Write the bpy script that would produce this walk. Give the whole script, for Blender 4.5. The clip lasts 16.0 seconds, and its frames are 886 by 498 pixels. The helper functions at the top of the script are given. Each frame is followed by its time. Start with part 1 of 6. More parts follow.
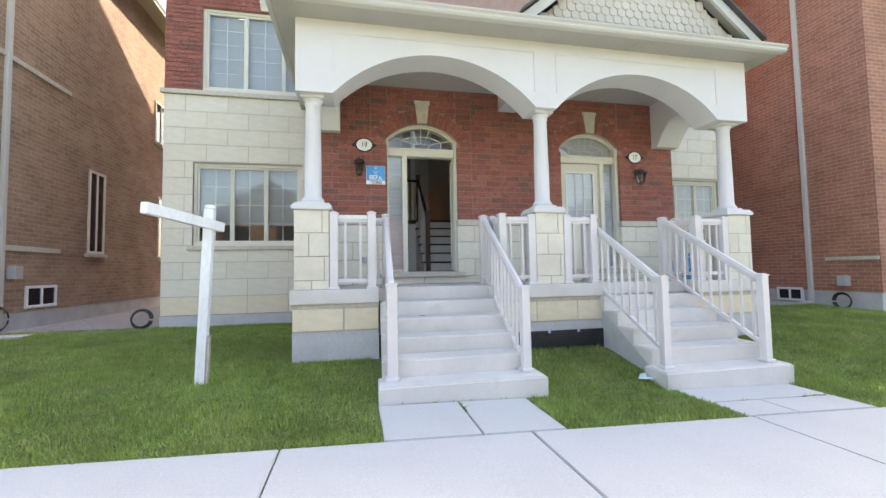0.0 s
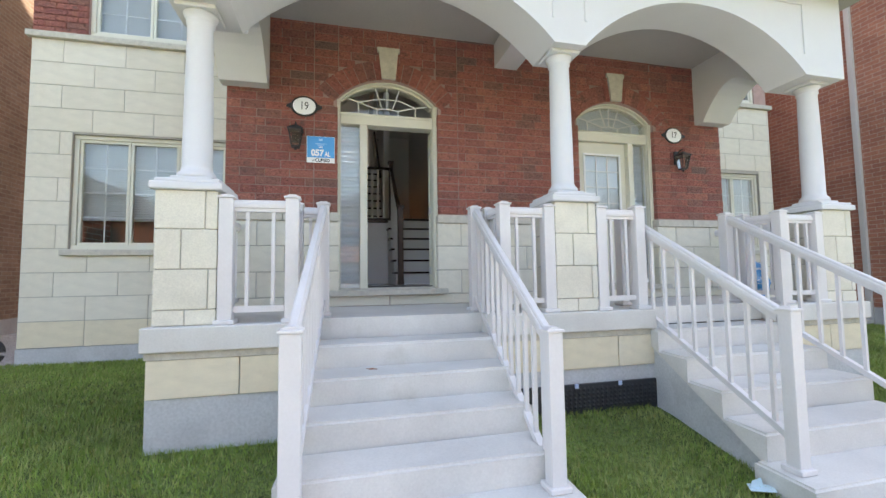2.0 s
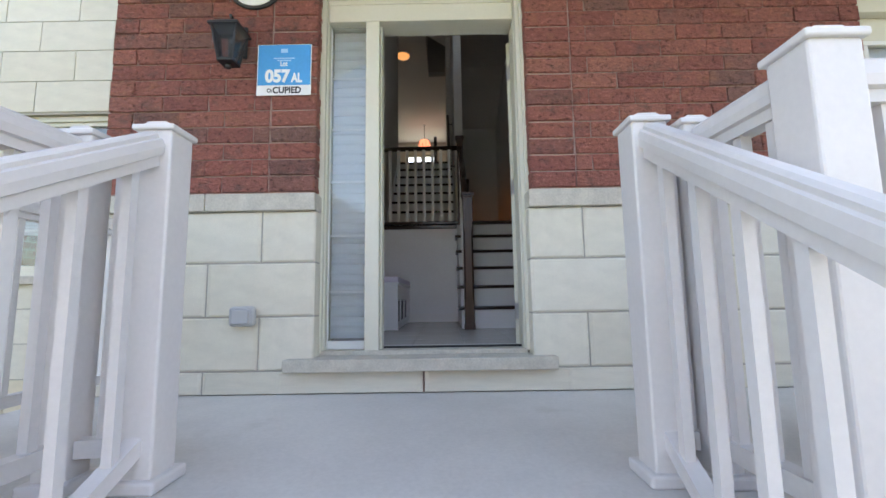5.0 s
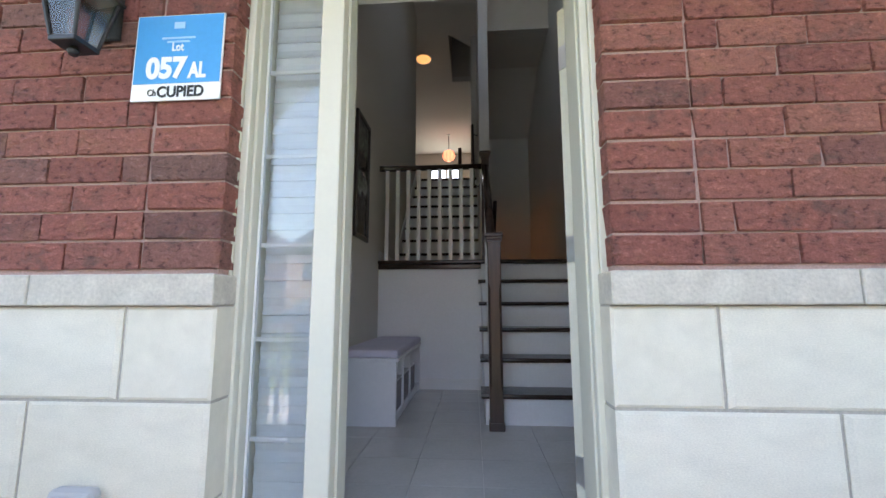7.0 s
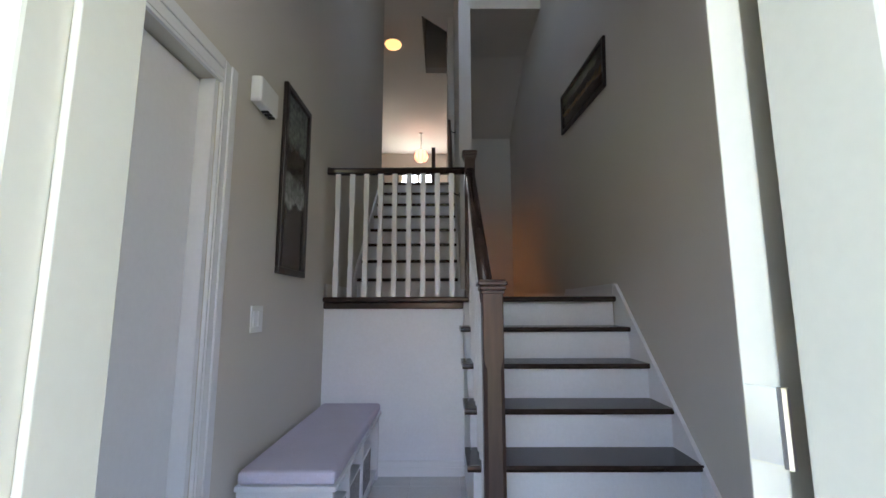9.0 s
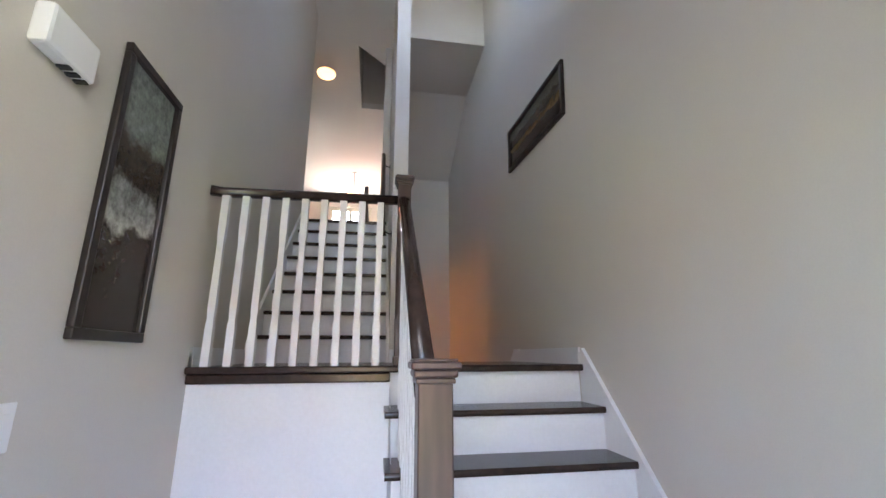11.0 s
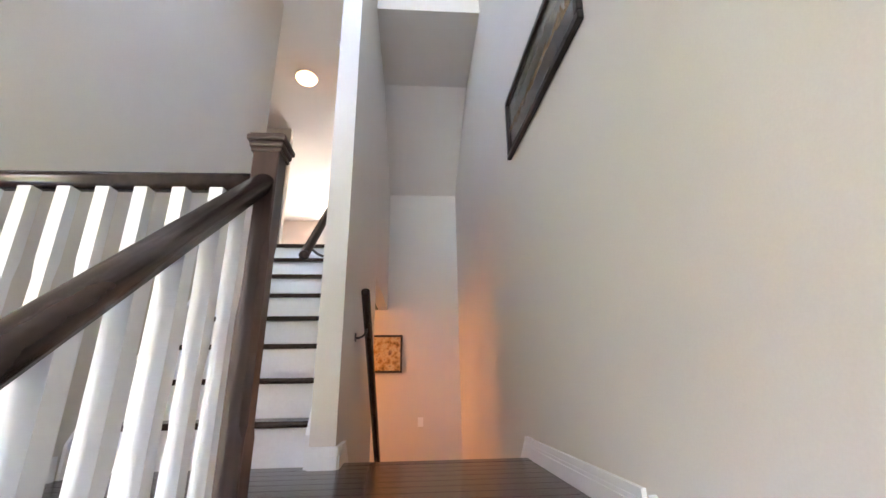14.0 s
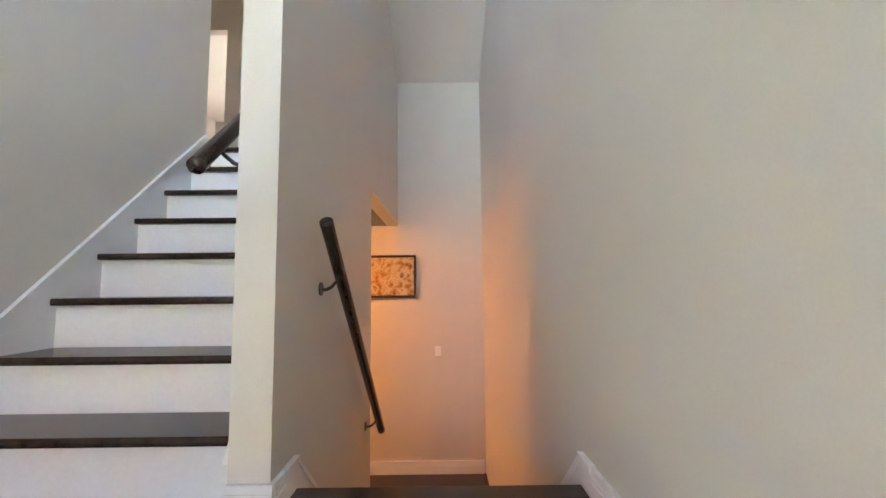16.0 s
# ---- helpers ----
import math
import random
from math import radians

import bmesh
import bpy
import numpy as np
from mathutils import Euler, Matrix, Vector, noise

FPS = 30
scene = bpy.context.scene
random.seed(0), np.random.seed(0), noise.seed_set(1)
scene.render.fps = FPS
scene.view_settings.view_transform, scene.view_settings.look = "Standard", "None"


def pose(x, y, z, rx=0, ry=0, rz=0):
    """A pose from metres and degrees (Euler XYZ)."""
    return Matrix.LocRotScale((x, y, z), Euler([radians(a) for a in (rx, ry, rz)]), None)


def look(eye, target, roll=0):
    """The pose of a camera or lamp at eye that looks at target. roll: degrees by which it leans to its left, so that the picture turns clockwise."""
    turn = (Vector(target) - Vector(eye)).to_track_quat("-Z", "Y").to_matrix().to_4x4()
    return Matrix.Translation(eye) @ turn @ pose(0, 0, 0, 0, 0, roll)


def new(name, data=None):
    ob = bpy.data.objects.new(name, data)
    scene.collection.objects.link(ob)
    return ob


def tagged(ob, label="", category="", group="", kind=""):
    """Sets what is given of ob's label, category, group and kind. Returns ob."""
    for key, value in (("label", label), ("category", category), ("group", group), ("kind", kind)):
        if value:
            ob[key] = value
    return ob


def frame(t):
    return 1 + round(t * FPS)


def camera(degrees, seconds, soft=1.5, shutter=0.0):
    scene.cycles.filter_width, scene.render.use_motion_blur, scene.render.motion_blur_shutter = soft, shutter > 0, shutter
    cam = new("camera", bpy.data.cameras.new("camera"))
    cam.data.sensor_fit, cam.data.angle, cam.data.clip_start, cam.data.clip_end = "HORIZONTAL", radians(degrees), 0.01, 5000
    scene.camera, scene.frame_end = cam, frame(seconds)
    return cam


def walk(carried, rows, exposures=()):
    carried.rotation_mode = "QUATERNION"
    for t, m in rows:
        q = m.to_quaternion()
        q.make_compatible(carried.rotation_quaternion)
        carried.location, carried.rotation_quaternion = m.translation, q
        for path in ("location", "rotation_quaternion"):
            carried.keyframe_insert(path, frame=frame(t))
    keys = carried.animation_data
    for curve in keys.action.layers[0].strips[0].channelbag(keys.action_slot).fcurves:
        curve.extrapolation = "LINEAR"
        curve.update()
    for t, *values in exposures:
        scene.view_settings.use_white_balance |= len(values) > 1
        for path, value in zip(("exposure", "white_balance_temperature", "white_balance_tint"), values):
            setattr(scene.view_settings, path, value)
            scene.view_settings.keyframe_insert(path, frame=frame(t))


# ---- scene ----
cam = camera(93.7, 16.0)
PATH = [
    (0, (-0.16, -1.039, 1.258), (0.252, 0.915, 1.366), -1.0),
    (0.5, (-0.034, -0.56, 1.322), (0.398, 1.389, 1.434), -0.9),
    (1, (0.164, -0.064, 1.367), (0.623, 1.879, 1.483), -1.0),
    (1.5, (0.321, 0.459, 1.394), (0.787, 2.4, 1.514), -0.9),
    (2, (0.449, 0.986, 1.398), (0.916, 2.926, 1.527), -0.8),
    (2.5, (0.626, 1.545, 1.379), (1.082, 3.486, 1.53), -0.8),
    (3, (0.789, 2.071, 1.363), (1.206, 4.019, 1.541), -1.0),
    (3.5, (0.924, 2.534, 1.392), (1.271, 4.496, 1.572), -1.2),
    (4, (1.0, 2.988, 1.415), (1.232, 4.965, 1.616), -1.3),
    (4.2, (1.02, 3.156, 1.433), (1.199, 5.138, 1.64), -1.3),
    (6.3, (1.251, 4.474, 1.867), (1.099, 6.449, 2.142), -0.1),
    (6.5, (1.237, 4.571, 1.917), (1.086, 6.546, 2.196), -0.1),
    (7, (1.204, 4.793, 2.065), (1.06, 6.77, 2.333), -0.1),
    (7.5, (1.211, 5.038, 2.184), (1.063, 7.015, 2.447), -0.3),
    (8, (1.177, 5.274, 2.278), (1.052, 7.253, 2.537), -0.3),
    (8.2, (1.148, 5.385, 2.324), (1.048, 7.366, 2.586), -0.2),
    (10.3, (1.138, 6.338, 2.519), (1.292, 8.308, 2.832), -0.3),
    (10.5, (1.142, 6.387, 2.534), (1.329, 8.343, 2.91), -0.3),
    (11, (1.194, 6.521, 2.562), (1.5, 8.435, 3.056), -0.2),
    (11.5, (1.262, 6.747, 2.63), (1.704, 8.619, 3.18), -0.4),
    (12, (1.326, 6.927, 2.754), (1.854, 8.751, 3.382), -0.5),
    (12.5, (1.394, 7.093, 2.807), (1.952, 8.902, 3.45), -0.7),
    (13, (1.5, 7.271, 2.844), (2.026, 9.092, 3.482), -1.1),
    (13.5, (1.644, 7.457, 2.845), (1.974, 9.326, 3.475), -1.0),
    (14, (1.79, 7.707, 2.863), (1.927, 9.6, 3.493), -0.95),
    (14.5, (1.853, 8.009, 2.93), (1.943, 9.914, 3.531), -0.6),
    (15, (1.853, 8.258, 3.062), (1.951, 10.186, 3.583), -0.9),
    (15.5, (1.92, 8.451, 3.116), (1.973, 10.409, 3.517), -0.7),
    (16, (1.927, 8.628, 3.166), (1.936, 10.619, 3.347), -0.6),
]
EXPOSURES = [(0, 2.34, 7900, 11), (4.2, 2.42, 7700, 12), (6.5, 2.95, 7450, 14), (8.2, 3.28, 7150, 14), (10.3, 4.97, 6850, 17), (11.5, 5.12, 7000, 18), (12, 5.32, 7100, 18), (12.5, 5.72, 7100, 18), (13, 5.95, 7100, 18), (14, 6.26, 7000, 18), (15, 6.42, 7000, 18), (16, 6.5, 6950, 13)]
walk(cam, [(t, look(eye, target, roll)) for t, eye, target, roll in PATH], EXPOSURES)


# ---------------------------------------------------------------- world, sun
world = bpy.data.worlds.new("sky")
scene.world = world
world.use_nodes = True
wn = world.node_tree.nodes
sky = wn.new("ShaderNodeTexSky")
sky.sky_type, sky.sun_disc = "NISHITA", False
SUN_ELEV, SUN_ROT = 48.0, 35.0
sky.sun_elevation, sky.sun_rotation = radians(SUN_ELEV), radians(SUN_ROT)
sky.air_density, sky.dust_density = 1.0, 2.5
wn["Background"].inputs["Strength"].default_value = 0.15
world.node_tree.links.new(sky.outputs[0], wn["Background"].inputs["Color"])

sun_data = bpy.data.lights.new("sun", "SUN")
sun_data.energy, sun_data.angle, sun_data.color = 3.0, radians(0.6), (1.0, 0.95, 0.87)
sun = new("sun", sun_data)
_dir = Vector((math.sin(radians(SUN_ROT)) * math.cos(radians(SUN_ELEV)), math.cos(radians(SUN_ROT)) * math.cos(radians(SUN_ELEV)), math.sin(radians(SUN_ELEV))))
sun.matrix_world = look((0, 0, 40), Vector((0, 0, 40)) - _dir)


FAR_W, FRONT_W, FAN_W = 2.0, 0.17, 0.26      # daylight of the far window, of the added front upper window and of the fan light


# ---------------------------------------------------------------- materials
def ramp_colors(nt, fac, stops):
    r = nt.nodes.new("ShaderNodeValToRGB")
    els = r.color_ramp.elements
    while len(els) < len(stops):
        els.new(0.5)
    for e, (p, c) in zip(els, stops):
        e.position, e.color = p, (*c, 1)
    nt.links.new(fac, r.inputs[0])
    return r.outputs[0]


def noise_fac(nt, vec, scale, detail=4.0, rough=0.55):
    n = nt.nodes.new("ShaderNodeTexNoise")
    n.inputs["Scale"].default_value, n.inputs["Detail"].default_value, n.inputs["Roughness"].default_value = scale, detail, rough
    nt.links.new(vec, n.inputs["Vector"])
    return n.outputs["Fac"]


def mixc(nt, a, b, fac, mode="MIX"):
    m = nt.nodes.new("ShaderNodeMix")
    m.data_type, m.blend_type = "RGBA", mode
    for sock, v in ((m.inputs[0], fac), (m.inputs[6], a), (m.inputs[7], b)):
        if isinstance(v, (int, float)):
            sock.default_value = v
        elif isinstance(v, tuple):
            sock.default_value = (*v, 1)
        else:
            nt.links.new(v, sock)
    return m.outputs[2]


def base(name):
    m = bpy.data.materials.new(name)
    m.use_nodes = True
    return m, m.node_tree, m.node_tree.nodes["Principled BSDF"]


def coords(nt, stretch=(1, 1, 1)):
    tc = nt.nodes.new("ShaderNodeTexCoord")
    mp = nt.nodes.new("ShaderNodeMapping")
    mp.inputs["Scale"].default_value = stretch
    nt.links.new(tc.outputs["Object"], mp.inputs["Vector"])
    return mp.outputs[0]


def bump(nt, bsdf, height, strength, dist=0.01):
    b = nt.nodes.new("ShaderNodeBump")
    b.inputs["Strength"].default_value, b.inputs["Distance"].default_value = strength, dist
    nt.links.new(height, b.inputs["Height"])
    nt.links.new(b.outputs[0], bsdf.inputs["Normal"])


def mat(name, color, rough=0.6, var=0.12, scale=3.0, fine=60.0, fine_var=0.06, bump_s=0.15, metal=0.0, stretch=(1, 1, 1), spread=None, island=False, stain=None):
    """Two scales of variation on one colour. spread: colours picked piece by piece. stain: a second colour in patches."""
    m, nt, b = base(name)
    vec = coords(nt, stretch)
    col = color
    if spread:
        if island:
            g = nt.nodes.new("ShaderNodeNewGeometry")
            fac = g.outputs["Random Per Island"]
        else:
            oi = nt.nodes.new("ShaderNodeObjectInfo")
            fac = oi.outputs["Random"]
        col = ramp_colors(nt, fac, [(i / max(1, len(spread) - 1), c) for i, c in enumerate(spread)])
    big = noise_fac(nt, vec, scale)
    small = noise_fac(nt, vec, fine, 3.0)
    dark = ramp_colors(nt, big, [(0.3, (1 - var,) * 3), (0.7, (1 + var * 0.5,) * 3)])
    col = mixc(nt, col, dark, 1.0, "MULTIPLY")
    grain = ramp_colors(nt, small, [(0.3, (1 - fine_var * 2,) * 3), (0.7, (1 + fine_var,) * 3)])
    col = mixc(nt, col, grain, 1.0, "MULTIPLY")
    if stain:
        s_col, s_scale, lo, hi = stain
        f = ramp_colors(nt, noise_fac(nt, vec, s_scale, 6.0, 0.65), [(lo, (0, 0, 0)), (hi, (1, 1, 1))])
        col = mixc(nt, col, s_col, f)
    nt.links.new(col, b.inputs["Base Color"])
    b.inputs["Roughness"].default_value, b.inputs["Metallic"].default_value = rough, metal
    if bump_s:
        bump(nt, b, small, bump_s, 0.004)
    return m


def brick_sheet(name, axes, c1, c2, mortar, w=0.267, h=0.09):
    """Brickwork for walls that stay far off; axes: which of x, y runs along the wall."""
    m, nt, b = base(name)
    tc = nt.nodes.new("ShaderNodeTexCoord")
    sep, com = nt.nodes.new("ShaderNodeSeparateXYZ"), nt.nodes.new("ShaderNodeCombineXYZ")
    nt.links.new(tc.outputs["Object"], sep.inputs[0])
    nt.links.new(sep.outputs[axes], com.inputs[0])
    nt.links.new(sep.outputs["Z"], com.inputs[1])
    br = nt.nodes.new("ShaderNodeTexBrick")
    br.inputs["Scale"].default_value = 1.0
    br.inputs["Brick Width"].default_value, br.inputs["Row Height"].default_value = w, h
    br.inputs["Mortar Size"].default_value, br.inputs["Mortar Smooth"].default_value = 0.007, 0.3
    br.inputs["Color1"].default_value, br.inputs["Color2"].default_value, br.inputs["Mortar"].default_value = (*c1, 1), (*c2, 1), (*mortar, 1)
    nt.links.new(com.outputs[0], br.inputs["Vector"])
    f = noise_fac(nt, tc.outputs["Object"], 1.3, 5)
    col = mixc(nt, br.outputs["Color"], ramp_colors(nt, f, [(0.3, (0.8, 0.78, 0.76)), (0.7, (1.1, 1.1, 1.1))]), 1.0, "MULTIPLY")
    f2 = noise_fac(nt, tc.outputs["Object"], 25, 4)
    col = mixc(nt, col, ramp_colors(nt, f2, [(0.3, (0.85,) * 3), (0.7, (1.1,) * 3)]), 1.0, "MULTIPLY")
    nt.links.new(col, b.inputs["Base Color"])
    b.inputs["Roughness"].default_value = 0.88
    inv = nt.nodes.new("ShaderNodeMath")
    inv.operation = "SUBTRACT"
    inv.inputs[0].default_value = 1.0
    nt.links.new(br.outputs["Fac"], inv.inputs[1])
    bump(nt, b, inv.outputs[0], 0.7, 0.01)
    return m


def plain(name, color, rough=0.5, metal=0.0):
    m, nt, b = base(name)
    b.inputs["Base Color"].default_value = (*color, 1)
    b.inputs["Roughness"].default_value, b.inputs["Metallic"].default_value = rough, metal
    return m


def glow(name, color, strength):
    m, nt, b = base(name)
    b.inputs["Base Color"].default_value = (*color, 1)
    b.inputs["Emission Color"].default_value = (*color, 1)
    b.inputs["Emission Strength"].default_value = strength
    return m


def glass_mat(name, tint=(1, 1, 1), rough=0.01):
    m, nt, b = base(name)
    b.inputs["Base Color"].default_value = (*tint, 1)
    b.inputs["Roughness"].default_value = rough
    b.inputs["Transmission Weight"].default_value = 1.0
    b.inputs["IOR"].default_value = 1.5
    return m


REDS = [(0.45, 0.155, 0.126), (0.49, 0.180, 0.140), (0.41, 0.140, 0.115), (0.52, 0.21, 0.160), (0.44, 0.158, 0.127), (0.38, 0.133, 0.112), (0.48, 0.170, 0.133), (0.30, 0.138, 0.120), (0.49, 0.178, 0.138), (0.24, 0.150, 0.133)]
def brick_face(name, island):
    """Rock-faced clay brick: torn ridges with their shading in the colour, burnt patches and a tone of its own for each
    brick.
    """
    m, nt, b = base(name)
    geo = nt.nodes.new("ShaderNodeNewGeometry")
    oi = nt.nodes.new("ShaderNodeObjectInfo")
    pick = geo.outputs["Random Per Island"] if island else oi.outputs["Random"]
    vec = geo.outputs["Position"]
    col = ramp_colors(nt, pick, [(i / (len(REDS) - 1), c) for i, c in enumerate(REDS)])
    mp = nt.nodes.new("ShaderNodeMapping")
    mp.inputs["Scale"].default_value = (1.0, 1.0, 1.5)
    nt.links.new(vec, mp.inputs["Vector"])
    ridge = noise_fac(nt, mp.outputs[0], 34, 6.0, 0.66)
    patch = noise_fac(nt, mp.outputs[0], 7.5, 4.0, 0.6)
    fine = noise_fac(nt, vec, 150, 3.0)
    # relief shading painted in: crevices darkened, ridge crests lightened
    col = mixc(nt, col, ramp_colors(nt, ridge, [(0.34, (0.46, 0.44, 0.45)), (0.43, (0.94, 0.94, 0.94)), (0.58, (1.08, 1.06, 1.04)), (0.68, (1.38, 1.5, 1.5))]), 1.0, "MULTIPLY")
    col = mixc(nt, col, (0.19, 0.115, 0.098), ramp_colors(nt, patch, [(0.57, (0, 0, 0)), (0.72, (0.72, 0.72, 0.72))]))
    col = mixc(nt, col, (0.55, 0.24, 0.14), ramp_colors(nt, patch, [(0.28, (0.45, 0.45, 0.45)), (0.42, (0, 0, 0))]))
    col = mixc(nt, col, ramp_colors(nt, fine, [(0.3, (0.86,) * 3), (0.7, (1.1,) * 3)]), 1.0, "MULTIPLY")
    nt.links.new(col, b.inputs["Base Color"])
    b.inputs["Roughness"].default_value = 0.9
    bump(nt, b, ridge, 1.0, 0.06)
    return m


M_BRICK, M_BRICK_J = brick_face("red_brick", False), brick_face("red_brick_joined", True)
M_MORTAR = mat("mortar", (0.48, 0.32, 0.28), 0.95, 0.1, 8, 120, 0.1, 0.4)
M_CREAM = mat("cream_stone_block", (0.72, 0.66, 0.55), 0.8, 0.07, 5, 90, 0.05, 0.3, spread=[(0.72, 0.675, 0.565), (0.75, 0.705, 0.60), (0.70, 0.65, 0.54), (0.74, 0.695, 0.585)])
M_CREAM_LOW = mat("cream_stone_block_lowest", (0.70, 0.6, 0.42), 0.8, 0.07, 5, 90, 0.05, 0.3, spread=[(0.77, 0.685, 0.52), (0.74, 0.65, 0.48)])
M_JOINT = mat("stone_joint", (0.46, 0.425, 0.37), 0.95, 0.1, 8, 100, 0.08, 0.3)
M_BELT = mat("grey_sill_stone", (0.57, 0.53, 0.455), 0.85, 0.15, 14, 90, 0.06, 0.5)
M_CONC = mat("grey_concrete", (0.66, 0.635, 0.60), 0.85, 0.12, 1.6, 70, 0.03, 0.12, stain=((0.47, 0.44, 0.38), 1.8, 0.60, 0.85))
M_FOUND = mat("poured_foundation", (0.54, 0.545, 0.55), 0.9, 0.13, 2.5, 50, 0.06, 0.3, stain=((0.36, 0.36, 0.355), 2.0, 0.58, 0.8))
M_WALK = mat("pale_pavement_concrete", (0.53, 0.535, 0.53), 0.85, 0.06, 1.2, 90, 0.06, 0.35, stain=((0.50, 0.49, 0.46), 1.2, 0.55, 0.8))
M_STUCCO = mat("white_stucco", (0.68, 0.67, 0.675), 0.8, 0.03, 2, 130, 0.02, 0.25)
M_VINYL = mat("white_railing_paint", (0.70, 0.665, 0.655), 0.42, 0.04, 4, 60, 0.015, 0.03)
M_POSTWOOD = mat("painted_sign_timber", (0.80, 0.82, 0.84), 0.55, 0.06, 6, 40, 0.04, 0.2, stretch=(1, 1, 0.3))
M_CHIP = mat("chipped_stake_wood", (0.55, 0.5, 0.42), 0.8, 0.3, 8, 40, 0.1, 0.3)
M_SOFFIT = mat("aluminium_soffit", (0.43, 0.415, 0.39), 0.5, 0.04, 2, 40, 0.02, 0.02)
M_GUTTER = mat("pale_gutter", (0.56, 0.545, 0.52), 0.4, 0.04, 2, 30, 0.02, 0.0)
M_SHINGLE = mat("asphalt_shingle", (0.10, 0.10, 0.11), 0.9, 0.3, 3, 60, 0.2, 0.6)
M_SCALLOP = mat("taupe_scallop_siding", (0.60, 0.55, 0.50), 0.7, 0.06, 4, 60, 0.04, 0.1)
M_GRASSBED = mat("lawn_soil", (0.14, 0.19, 0.045), 0.95, 0.4, 0.8, 30, 0.3, 0.5)
M_GRAVEL = mat("grey_gravel", (0.46, 0.445, 0.44), 0.95, 0.45, 22, 75, 0.38, 1.0)
M_ROAD = mat("asphalt", (0.06, 0.06, 0.062), 0.9, 0.2, 1, 120, 0.15, 0.5)
M_FRAME = mat("cream_window_vinyl", (0.68, 0.655, 0.55), 0.45, 0.03, 4, 50, 0.01, 0.02)
M_GRILLE = plain("white_grille", (0.8, 0.8, 0.78), 0.4)
M_GLASS = glass_mat("window_glass", (0.92, 0.95, 0.97))
M_BLIND = mat("white_blind", (0.74, 0.77, 0.78), 0.7, 0.05, 3, 40, 0.03, 0.0)
# dark colour stands in for the lack of light in the rooms behind
M_ROOM_SHADE = mat("room_shade_colour", (0.12, 0.11, 0.10), 0.9, 0.1, 2, 20, 0.05, 0.0)
M_BLACK = mat("black_metal", (0.025, 0.025, 0.028), 0.45, 0.2, 10, 60, 0.1, 0.05)
M_STEEL = plain("brushed_steel", (0.62, 0.62, 0.63), 0.35, 1.0)
M_MEMBRANE = mat("black_dimple_membrane", (0.03, 0.031, 0.035), 0.4, 0.2, 20, 80, 0.1, 0.3)
M_BLUE = mat("sky_blue_sign_print", (0.05, 0.34, 0.72), 0.35, 0.04, 5, 60, 0.02, 0.0)
M_WHITE = plain("white_print", (0.85, 0.85, 0.85), 0.4)
M_INK = plain("black_print", (0.015, 0.015, 0.015), 0.5)
M_PLASTIC = plain("grey_plastic", (0.45, 0.45, 0.46), 0.4)
M_RUST = mat("rust_spot", (0.30, 0.09, 0.02), 0.9, 0.3, 30, 90, 0.2, 0.3)
# inside
M_WALL = mat("greige_wall_paint", (0.66, 0.62, 0.565), 0.75, 0.025, 1.2, 160, 0.012, 0.1)
M_CEIL = mat("white_ceiling_paint", (0.78, 0.76, 0.73), 0.85, 0.02, 1.2, 200, 0.02, 0.2)
M_TRIM = mat("white_trim_paint", (0.80, 0.80, 0.81), 0.4, 0.02, 3, 50, 0.01, 0.02)
M_RISER = mat("white_riser_paint", (0.80, 0.81, 0.84), 0.5, 0.03, 3, 60, 0.015, 0.02)
M_WOOD = mat("dark_stained_oak", (0.040, 0.024, 0.020), 0.24, 0.35, 3, 30, 0.15, 0.12, stretch=(1.0, 0.12, 1.0))
M_WOODV = mat("dark_stained_oak_upright", (0.062, 0.034, 0.028), 0.32, 0.3, 5, 40, 0.15, 0.10, stretch=(1, 1, 0.1))
M_TILE = mat("grey_porcelain_tile", (0.5, 0.485, 0.475), 0.22, 0.06, 2, 20, 0.03, 0.02, spread=[(0.56, 0.545, 0.53), (0.62, 0.605, 0.59)])
M_GROUT = mat("pale_grout", (0.62, 0.6, 0.58), 0.9, 0.05, 5, 60, 0.05, 0.1)
M_BENCH = mat("white_bench_paint", (0.74, 0.74, 0.78), 0.45, 0.03, 3, 40, 0.01, 0.02)
M_CUSHION = mat("lavender_cushion_fabric", (0.66, 0.62, 0.74), 0.9, 0.05, 4, 300, 0.05, 0.3)
M_BASKET = mat("grey_basket_weave", (0.35, 0.33, 0.36), 0.9, 0.2, 30, 120, 0.2, 0.6)
M_PICFRAME = mat("espresso_picture_frame", (0.022, 0.016, 0.014), 0.35, 0.2, 8, 60, 0.1, 0.05)
M_LAMP = glow("warm_lamp_glass", (1.0, 0.46, 0.17), 0.16)
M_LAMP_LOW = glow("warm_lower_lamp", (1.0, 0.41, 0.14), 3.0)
M_PENDANT = glow("red_pendant_glass", (1.0, 0.28, 0.16), 0.35)
M_IRON = mat("black_iron", (0.02, 0.018, 0.017), 0.4, 0.2, 10, 60, 0.1, 0.02)


def painting(name, stops, scale=3.0, warp=(1, 1, 1)):
    m, nt, b = base(name)
    vec = coords(nt, warp)
    f = noise_fac(nt, vec, scale, 6.0, 0.6)
    nt.links.new(ramp_colors(nt, f, stops), b.inputs["Base Color"])
    b.inputs["Roughness"].default_value = 0.25
    return m


